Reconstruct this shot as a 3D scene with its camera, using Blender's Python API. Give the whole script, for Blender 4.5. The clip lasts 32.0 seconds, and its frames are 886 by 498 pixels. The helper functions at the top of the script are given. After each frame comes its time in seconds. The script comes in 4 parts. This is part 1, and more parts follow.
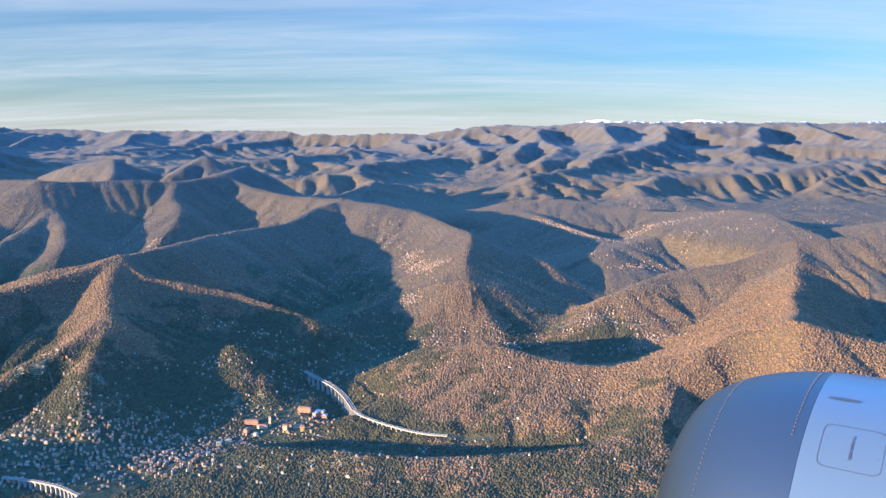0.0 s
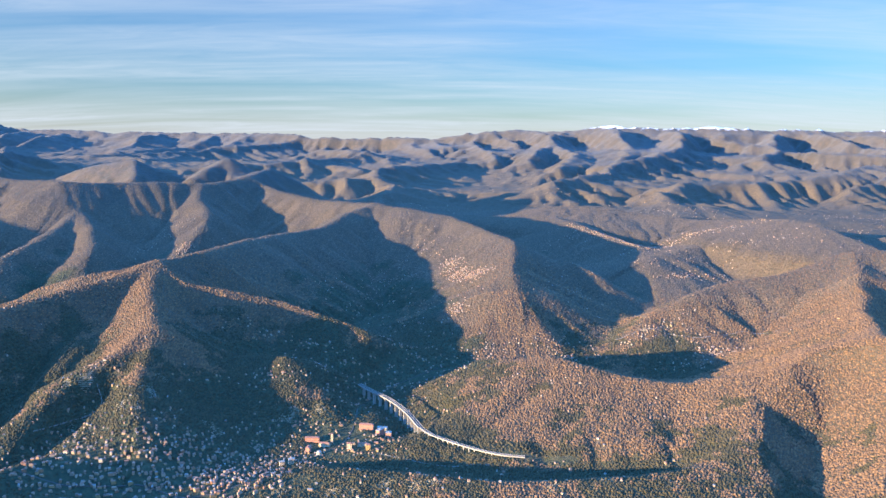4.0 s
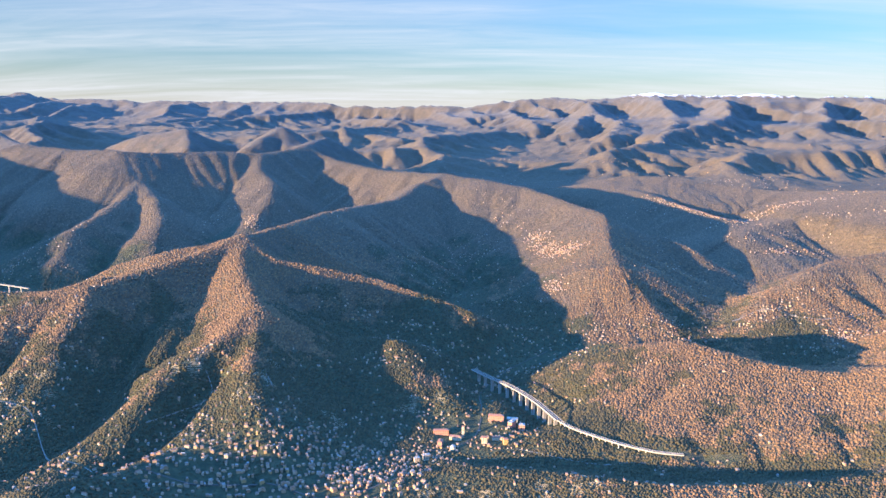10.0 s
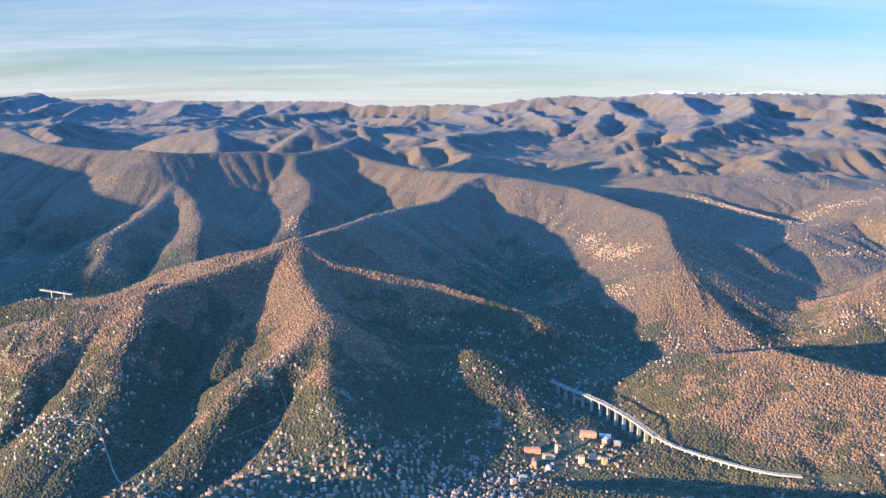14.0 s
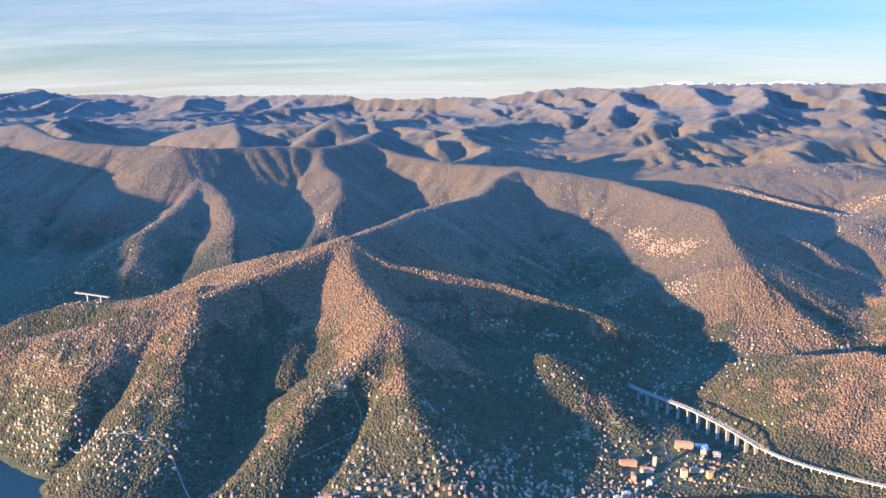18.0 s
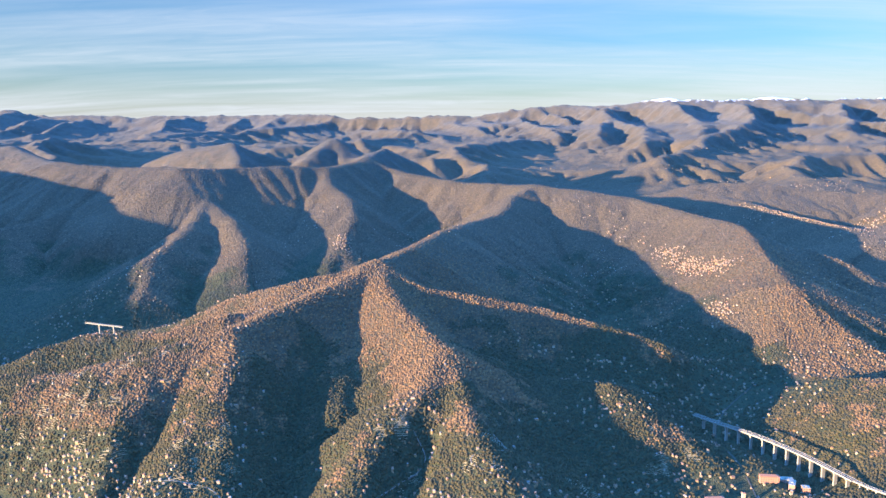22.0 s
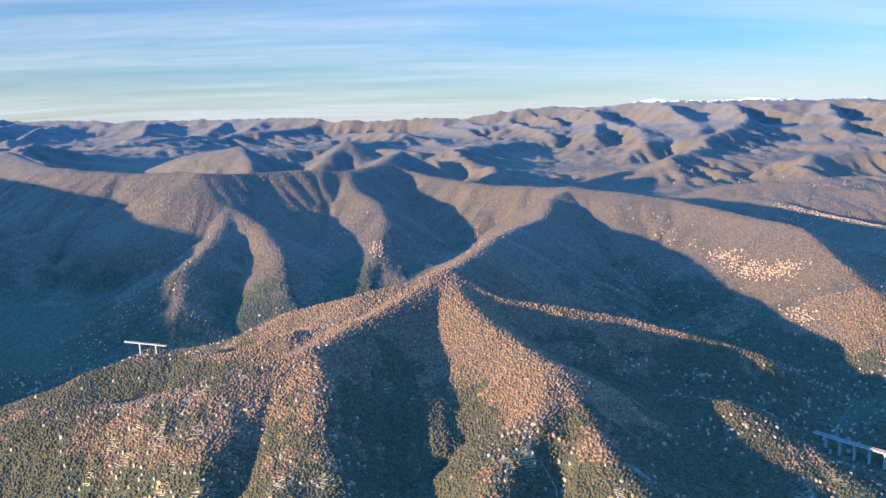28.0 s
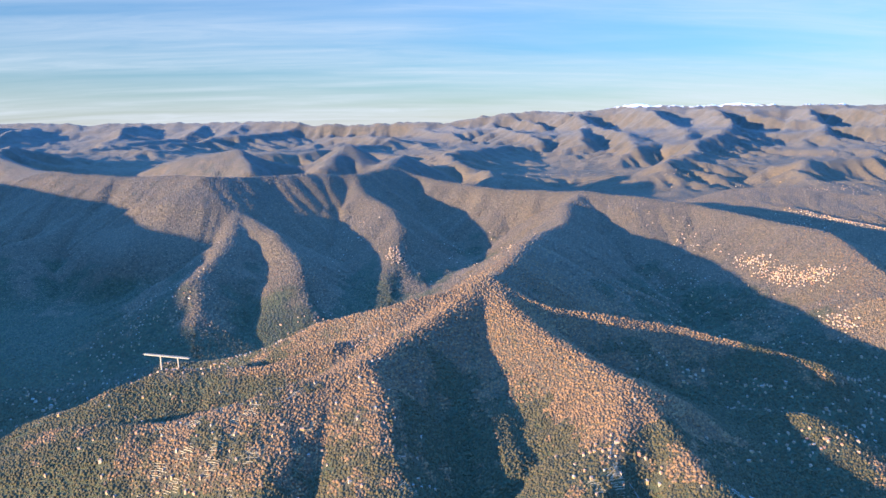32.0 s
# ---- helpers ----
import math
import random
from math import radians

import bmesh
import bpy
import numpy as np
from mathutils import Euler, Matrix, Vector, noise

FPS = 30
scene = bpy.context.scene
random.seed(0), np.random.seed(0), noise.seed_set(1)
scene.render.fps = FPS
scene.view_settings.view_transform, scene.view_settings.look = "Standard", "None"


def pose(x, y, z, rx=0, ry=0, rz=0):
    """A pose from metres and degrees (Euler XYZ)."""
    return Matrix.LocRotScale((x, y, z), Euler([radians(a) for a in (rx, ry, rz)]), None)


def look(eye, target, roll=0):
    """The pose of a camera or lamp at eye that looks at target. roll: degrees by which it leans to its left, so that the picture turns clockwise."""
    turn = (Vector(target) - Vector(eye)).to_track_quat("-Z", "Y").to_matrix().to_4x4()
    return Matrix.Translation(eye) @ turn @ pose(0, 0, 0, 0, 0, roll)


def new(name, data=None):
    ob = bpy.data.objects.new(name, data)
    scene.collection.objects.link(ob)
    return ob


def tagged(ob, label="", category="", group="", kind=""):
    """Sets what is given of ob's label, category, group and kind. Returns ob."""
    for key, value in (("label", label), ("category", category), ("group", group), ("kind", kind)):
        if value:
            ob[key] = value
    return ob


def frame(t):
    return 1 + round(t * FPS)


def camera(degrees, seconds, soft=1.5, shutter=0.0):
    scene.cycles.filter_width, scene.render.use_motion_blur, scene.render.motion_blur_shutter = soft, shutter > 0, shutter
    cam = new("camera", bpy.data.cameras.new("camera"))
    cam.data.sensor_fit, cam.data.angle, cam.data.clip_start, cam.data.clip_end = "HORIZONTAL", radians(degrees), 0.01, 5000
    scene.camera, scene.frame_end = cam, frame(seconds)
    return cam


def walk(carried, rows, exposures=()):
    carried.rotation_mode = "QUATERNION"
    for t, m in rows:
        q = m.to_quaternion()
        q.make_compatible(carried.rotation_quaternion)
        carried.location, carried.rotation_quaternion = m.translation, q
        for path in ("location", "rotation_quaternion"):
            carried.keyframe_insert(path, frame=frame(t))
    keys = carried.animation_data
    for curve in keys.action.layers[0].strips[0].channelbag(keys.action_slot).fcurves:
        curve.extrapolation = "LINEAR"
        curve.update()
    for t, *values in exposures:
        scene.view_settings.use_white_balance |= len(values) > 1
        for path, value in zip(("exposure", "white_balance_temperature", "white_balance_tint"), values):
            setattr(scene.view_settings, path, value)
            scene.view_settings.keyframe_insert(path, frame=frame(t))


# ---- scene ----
cam = camera(61.2, 32.0)
METRES, EYE, TILT, LEAN, TURN = 300.0, 137.0, -8.6, 0.0, 0.0
ROWS = [
    (0.0, 0.0, 0.0, 0.0, 0.0, 0.0, -0.0),
    (0.5, -0.0139, 0.009, 0.0007, 0.08, -0.08, -0.07),
    (1.0, -0.028, 0.0161, 0.001, 0.19, -0.13, -0.27),
    (1.5, -0.042, 0.0246, 0.0021, 0.21, -0.07, -0.51),
    (2.0, -0.0558, 0.0323, 0.0027, 0.2, 0.11, -0.77),
    (2.5, -0.0695, 0.0394, 0.0034, 0.04, 0.32, -0.84),
    (4.5, -0.1238, 0.0717, 0.0064, 0.08, 0.36, -0.46),
    (5.0, -0.1381, 0.0798, 0.0076, 0.56, -0.23, -0.2),
    (5.5, -0.1519, 0.0879, 0.0075, 1.78, -1.33, 0.16),
    (6.0, -0.1661, 0.0958, 0.0081, 2.51, -2.19, 0.11),
    (6.5, -0.1795, 0.1049, 0.0088, 2.28, -2.53, -0.04),
    (7.0, -0.1934, 0.113, 0.0092, 1.78, -2.46, -0.22),
    (7.5, -0.207, 0.1206, 0.0098, 1.5, -2.18, -0.28),
    (8.0, -0.2207, 0.1276, 0.0105, 1.45, -1.98, -0.18),
    (8.5, -0.2346, 0.1359, 0.0113, 1.43, -1.87, -0.2),
    (9.0, -0.2482, 0.1444, 0.012, 1.44, -1.94, -0.25),
    (9.5, -0.2618, 0.1515, 0.0127, 1.44, -2.03, -0.42),
    (10.0, -0.2756, 0.1601, 0.0135, 1.41, -1.97, -0.65),
    (10.5, -0.2892, 0.1676, 0.0144, 1.42, -1.91, -0.73),
    (11.0, -0.303, 0.175, 0.0149, 1.34, -1.9, -0.68),
    (11.5, -0.3165, 0.1832, 0.0157, 1.24, -1.89, -0.58),
    (12.0, -0.3302, 0.191, 0.0165, 1.29, -1.92, -0.45),
    (12.5, -0.3444, 0.1985, 0.017, 1.44, -1.95, -0.32),
    (13.0, -0.3581, 0.2065, 0.0178, 1.6, -1.95, -0.2),
    (13.5, -0.3716, 0.2138, 0.0185, 1.69, -1.96, -0.22),
    (14.0, -0.3862, 0.2219, 0.0192, 1.84, -2.05, -0.49),
    (14.5, -0.4001, 0.2288, 0.0198, 1.95, -2.26, -0.5),
    (16.5, -0.4554, 0.2599, 0.0224, 1.83, -2.95, -0.19),
    (17.0, -0.4688, 0.268, 0.023, 1.87, -2.8, 0.01),
    (17.5, -0.4826, 0.2755, 0.0237, 1.8, -2.67, 0.11),
    (18.0, -0.4961, 0.2828, 0.0246, 1.65, -2.55, -0.01),
    (18.5, -0.5094, 0.291, 0.0253, 1.63, -2.48, -0.1),
    (19.0, -0.5231, 0.2991, 0.0259, 1.44, -2.46, -0.21),
    (19.5, -0.5365, 0.3063, 0.0268, 0.93, -2.41, -0.44),
    (20.0, -0.549, 0.3138, 0.0278, 0.43, -2.13, -0.51),
    (20.5, -0.5625, 0.321, 0.028, -0.04, -1.67, -0.2),
    (21.0, -0.5759, 0.328, 0.0287, -0.33, -1.34, 0.18),
    (21.5, -0.5893, 0.3367, 0.0299, -0.44, -1.24, 0.46),
    (22.0, -0.603, 0.3427, 0.0304, -0.19, -1.17, 0.68),
    (22.5, -0.6164, 0.3505, 0.0313, 0.31, -1.13, 0.83),
    (23.0, -0.63, 0.3582, 0.0322, 0.28, -0.92, 0.6),
    (23.5, -0.6432, 0.3649, 0.033, 0.26, -0.51, 0.27),
    (24.0, -0.6566, 0.3741, 0.0339, 0.47, -0.25, 0.06),
    (24.5, -0.67, 0.3806, 0.0346, 0.8, -0.16, -0.1),
    (25.0, -0.6832, 0.3887, 0.0355, 1.08, -0.19, -0.29),
    (25.5, -0.6966, 0.3947, 0.0363, 1.47, -0.15, -0.74),
    (27.5, -0.7504, 0.4248, 0.0394, -2.29, -1.33, 0.94),
    (28.0, -0.7639, 0.4323, 0.0401, -2.21, -0.98, 1.42),
    (28.5, -0.7773, 0.4399, 0.0407, -2.34, -0.86, 1.49),
    (29.0, -0.7904, 0.4477, 0.0414, -2.79, -0.78, 1.44),
    (29.5, -0.8035, 0.4551, 0.042, -3.52, -0.49, 1.35),
    (30.0, -0.8167, 0.4624, 0.0425, -3.96, -0.31, 1.4),
    (30.5, -0.8302, 0.4693, 0.0424, -4.14, -0.33, 1.53),
    (31.0, -0.8423, 0.4762, 0.0434, -4.26, -0.47, 1.59),
    (31.5, -0.8557, 0.4838, 0.0438, -4.31, -0.59, 1.55),
    (32.0, -0.8688, 0.4916, 0.0446, -4.32, -0.68, 1.51),
]
walk(cam, [(t, pose(0, 0, EYE, TILT, LEAN, TURN) @ pose(METRES * x, METRES * y, METRES * z, 90 + pitch, roll, yaw)) for t, x, y, z, yaw, pitch, roll in ROWS],
     [(0, 2.06, 6050, 7), (5, 2.04, 5900, 6), (6, 2.16, 6250, 10), (7, 2.24, 6400, 12), (11, 2.2, 6350, 11), (14, 2.18, 6250, 10), (18, 2.24, 6450, 13), (20, 2.22, 6400, 11), (22, 2.16, 6150, 8), (25, 2.12, 6000, 7), (32, 2.1, 5950, 7)])

# ---------------------------------------------------------------- light
SUN_TO = Vector((0.84, 0.54, 0.0)).normalized()   # the way the low sunlight travels over the ground
SUN_ELEV = 7.0
sun_data = bpy.data.lights.new("sun", "SUN")
sun_data.energy, sun_data.angle, sun_data.color = 6.1, radians(0.6), (1.0, 0.685, 0.38)
sun = new("sun", sun_data)
sun.matrix_world = look((0, 0, 300), (SUN_TO.x * 100, SUN_TO.y * 100, 300 - 100 * math.tan(radians(SUN_ELEV))))

world = bpy.data.worlds.new("sky")
scene.world = world
world.use_nodes = True
wn, wl = world.node_tree.nodes, world.node_tree.links
sky = wn.new("ShaderNodeTexSky")
sky.sky_type, sky.sun_disc = "NISHITA", False
sky.sun_elevation = radians(SUN_ELEV)
sky.sun_rotation = math.atan2(-SUN_TO.x, -SUN_TO.y)
sky.altitude, sky.air_density, sky.dust_density, sky.ozone_density = 1200, 1.3, 0.0, 5.0
bg = wn["Background"]
bg.inputs["Strength"].default_value = 0.061


def wnode(kind, **values):
    t = wn.new(kind)
    for i, v in values.items():
        t.inputs[int(i[1:])].default_value = v
    return t


def wmath(op, a, c, clamp=False):
    t = wn.new("ShaderNodeMath")
    t.operation, t.use_clamp = op, clamp
    for i, v in enumerate((a, c)):
        if isinstance(v, (int, float)):
            t.inputs[i].default_value = v
        else:
            wl.new(v, t.inputs[i])
    return t.outputs[0]


# thin streaks of high cloud, laid out on a level sheet far above
way = wn.new("ShaderNodeTexCoord")
axes = wn.new("ShaderNodeSeparateXYZ")
wl.new(way.outputs["Generated"], axes.inputs[0])
lift = wmath("ADD", wmath("MAXIMUM", axes.outputs["Z"], 0.0), 0.11)
flat = wn.new("ShaderNodeCombineXYZ")
wl.new(wmath("DIVIDE", axes.outputs["X"], lift), flat.inputs[0])
wl.new(wmath("DIVIDE", axes.outputs["Y"], lift), flat.inputs[1])


def streaks(sx, sy, turn, detail, rough, warp):
    place = wn.new("ShaderNodeMapping")
    place.inputs["Scale"].default_value = (sx, sy, 1)
    place.inputs["Rotation"].default_value = (0, 0, radians(turn))
    t = wn.new("ShaderNodeTexNoise")
    t.inputs["Scale"].default_value, t.inputs["Detail"].default_value = 1.0, detail
    t.inputs["Roughness"].default_value, t.inputs["Distortion"].default_value = rough, warp
    wl.new(flat.outputs[0], place.inputs[0])
    wl.new(place.outputs[0], t.inputs["Vector"])
    return t.outputs["Fac"]


veil = wmath("MULTIPLY", wmath("SUBTRACT", streaks(0.3, 1.25, 5, 4, 0.5, 0.8), 0.26), 1.7, True)
fine = wmath("MULTIPLY", wmath("SUBTRACT", streaks(1.1, 3.6, 2, 8, 0.66, 1.5), 0.2), 1.6, True)
cover = wmath("ADD", wmath("MULTIPLY", wmath("MULTIPLY", veil, fine), 0.66), wmath("ADD", wmath("MULTIPLY", veil, 0.3), 0.05), True)
# a little thinner overhead
cover = wmath("MULTIPLY", cover, wmath("SUBTRACT", 1.0, wmath("MULTIPLY", axes.outputs["Z"], 0.8), True), True)
blend = wn.new("ShaderNodeMixRGB")
cool = wn.new("ShaderNodeMixRGB")
cool.blend_type = "MULTIPLY"
cool.inputs[0].default_value = 1.0
over = wn.new("ShaderNodeMixRGB")
over.inputs[1].default_value = (0.97, 0.93, 1.06, 1)
over.inputs[2].default_value = (9.0, 12.6, 14.7, 1)
wl.new(wmath("MULTIPLY", wmath("SUBTRACT", axes.outputs["Z"], 0.19), 1.5, True), over.inputs[0])
wl.new(over.outputs[0], cool.inputs[2])
wl.new(sky.outputs[0], cool.inputs[1])
wl.new(cool.outputs[0], blend.inputs[1])
blend.inputs[2].default_value = (3.4, 3.5, 3.75, 1)
# the veil thickens in the long way through the air just above the skyline
low = wmath("MULTIPLY", wmath("SUBTRACT", 1.0, wmath("MULTIPLY", axes.outputs["Z"], 14.0), True), 0.25)
wl.new(wmath("ADD", cover, low, True), blend.inputs[0])
wl.new(blend.outputs[0], bg.inputs["Color"])


# ---------------------------------------------------------------- materials
def mat(name, rough=0.9):
    m = bpy.data.materials.new(name)
    m.use_nodes = True
    b = m.node_tree.nodes["Principled BSDF"]
    b.inputs["Roughness"].default_value = rough
    return m, m.node_tree.nodes, m.node_tree.links, b


def plain(name, color, rough=0.8, metal=0.0, vary=0.12, scale=2.0):
    """One colour with a little variation in grain."""
    m, n, l, b = mat(name, rough)
    b.inputs["Metallic"].default_value = metal
    tc, nz, mx = n.new("ShaderNodeNewGeometry"), n.new("ShaderNodeTexNoise"), n.new("ShaderNodeMixRGB")
    nz.inputs["Scale"].default_value = scale
    mx.inputs[1].default_value = (*[c * (1 - vary) for c in color], 1)
    mx.inputs[2].default_value = (*[min(1, c * (1 + vary)) for c in color], 1)
    l.new(tc.outputs["Position"], nz.inputs["Vector"])
    l.new(nz.outputs["Fac"], mx.inputs[0])
    l.new(mx.outputs[0], b.inputs["Base Color"])
    return m


def ramp(n, stops):
    r = n.new("ShaderNodeValToRGB")
    while len(r.color_ramp.elements) < len(stops):
        r.color_ramp.elements.new(0.5)
    for e, (p, c) in zip(r.color_ramp.elements, stops):
        e.position, e.color = p, (*c, 1)
    return r


def land_material():
    m, n, l, b = mat("wooded_land", 0.95)
    b.inputs["Specular IOR Level"].default_value = 0.1
    # blue-tinted sheen stands in for haze over the land
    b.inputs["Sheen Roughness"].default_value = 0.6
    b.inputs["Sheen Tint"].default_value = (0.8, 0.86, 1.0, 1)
    g = n.new("ShaderNodeNewGeometry")
    sep = n.new("ShaderNodeSeparateXYZ")
    l.new(g.outputs["Position"], sep.inputs[0])

    def noise_of(scale, detail=4, rough=0.6):
        t = n.new("ShaderNodeTexNoise")
        t.inputs["Scale"].default_value, t.inputs["Detail"].default_value, t.inputs["Roughness"].default_value = scale, detail, rough
        l.new(g.outputs["Position"], t.inputs["Vector"])
        return t.outputs["Fac"]

    def math_of(op, a, c, clamp=False):
        t = n.new("ShaderNodeMath")
        t.operation, t.use_clamp = op, clamp
        for i, v in enumerate((a, c)):
            if isinstance(v, (int, float)):
                t.inputs[i].default_value = v
            else:
                l.new(v, t.inputs[i])
        return t.outputs[0]

    def mix(f, a, c):
        t = n.new("ShaderNodeMixRGB")
        for i, v in enumerate((f, a, c)):
            if isinstance(v, tuple):
                t.inputs[i].default_value = (*v, 1)
            else:
                l.new(v, t.inputs[i])
        return t.outputs[0]

    green = ramp(n, [(0.35, (0.036, 0.045, 0.03)), (0.6, (0.06, 0.064, 0.038)), (0.75, (0.10, 0.09, 0.056))])
    l.new(noise_of(0.35), green.inputs[0])
    brown = ramp(n, [(0.3, (0.056, 0.05, 0.038)), (0.5, (0.085, 0.068, 0.048)), (0.7, (0.13, 0.098, 0.064))])
    l.new(noise_of(0.5), brown.inputs[0])
    grass = ramp(n, [(0.35, (0.046, 0.044, 0.038)), (0.65, (0.074, 0.061, 0.046))])
    l.new(noise_of(0.08), grass.inputs[0])
    # oak and chestnut brown on the upper slopes, olive and evergreen low down
    up = math_of("ADD", math_of("MULTIPLY", sep.outputs["Z"], 0.022), math_of("MULTIPLY", noise_of(0.035, 5), 1.9))
    up = math_of("ADD", up, math_of("MULTIPLY", math_of("MULTIPLY", math_of("ADD", sep.outputs["X"], 70.0), 0.012, True), 0.4))
    f1 = math_of("MULTIPLY", math_of("SUBTRACT", up, 1.38), 3.0, True)
    col = mix(f1, green.outputs[0], brown.outputs[0])
    # bare upper woods, their colour greyed further in place of haze
    bare = ramp(n, [(0.32, (0.046, 0.047, 0.039)), (0.5, (0.068, 0.058, 0.045)), (0.7, (0.096, 0.076, 0.055))])
    l.new(noise_of(0.11, 6), bare.inputs[0])
    f0 = math_of("MULTIPLY", math_of("SUBTRACT", math_of("ADD", math_of("MULTIPLY", sep.outputs["Z"], 0.02), noise_of(0.03, 4)), 1.75), 2.2, True)
    col = mix(f0, col, bare.outputs[0])
    # bare grazed tops
    top = math_of("ADD", math_of("MULTIPLY", sep.outputs["Z"], 0.03), math_of("MULTIPLY", noise_of(0.02, 5), 2.2))
    f2 = math_of("MULTIPLY", math_of("SUBTRACT", top, 3.75), 2.5, True)
    col = mix(f2, col, grass.outputs[0])
    # snow on the highest tops
    hi = math_of("ADD", sep.outputs["Z"], math_of("MULTIPLY", noise_of(0.045, 8, 0.75), 46.0))
    f3 = math_of("MULTIPLY", math_of("SUBTRACT", hi, 200.0), 0.25, True)
    f3 = math_of("MULTIPLY", f3, math_of("MULTIPLY", math_of("ADD", sep.outputs["X"], 150.0), 0.004, True))
    col = mix(f3, col, (0.8, 0.82, 0.85))
    # sheen grows with height, a pale lift put in place of haze
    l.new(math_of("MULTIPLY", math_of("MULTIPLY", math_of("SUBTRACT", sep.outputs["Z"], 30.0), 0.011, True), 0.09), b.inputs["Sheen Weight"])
    l.new(col, b.inputs["Base Color"])
    bump = n.new("ShaderNodeBump")
    bump.inputs["Strength"].default_value = 0.9
    bump.inputs["Distance"].default_value = 2.2
    l.new(noise_of(0.32, 8, 0.72), bump.inputs["Height"])
    l.new(bump.outputs[0], b.inputs["Normal"])
    return m


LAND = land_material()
m, n, l, b = mat("sea_water", 0.22)
b.inputs["Base Color"].default_value = (0.006, 0.023, 0.025, 1)
b.inputs["Specular IOR Level"].default_value = 0.08
wv, bp = n.new("ShaderNodeTexNoise"), n.new("ShaderNodeBump")
wv.inputs["Scale"].default_value, wv.inputs["Detail"].default_value = 0.8, 5
bp.inputs["Strength"].default_value = 0.08
l.new(wv.outputs["Fac"], bp.inputs["Height"])
l.new(bp.outputs[0], b.inputs["Normal"])
SEA = m


# ---------------------------------------------------------------- the lie of the land
def perlin(x, y, seed=0):
    """Gradient noise over arrays, about -0.7 to 0.7."""
    rng = np.random.RandomState(seed)
    perm = rng.permutation(512)
    ang = rng.rand(512) * 2 * np.pi
    gx, gy = np.cos(ang), np.sin(ang)
    xi, yi = np.floor(x).astype(int), np.floor(y).astype(int)
    fx, fy = x - xi, y - yi
    u, v = fx * fx * fx * (fx * (fx * 6 - 15) + 10), fy * fy * fy * (fy * (fy * 6 - 15) + 10)

    def corner(i, j):
        h = perm[(perm[(xi + i) & 511] + yi + j) & 511]
        return gx[h] * (fx - i) + gy[h] * (fy - j)
    a, c = corner(0, 0), corner(0, 1)
    a = a + u * (corner(1, 0) - a)
    c = c + u * (corner(1, 1) - c)
    return a + v * (c - a)


def fbm(x, y, octaves=4, seed=0):
    total, amp = 0, 1.0
    for k in range(octaves):
        total = total + amp * perlin(x * 2 ** k, y * 2 ** k, seed + k)
        amp *= 0.5
    return total


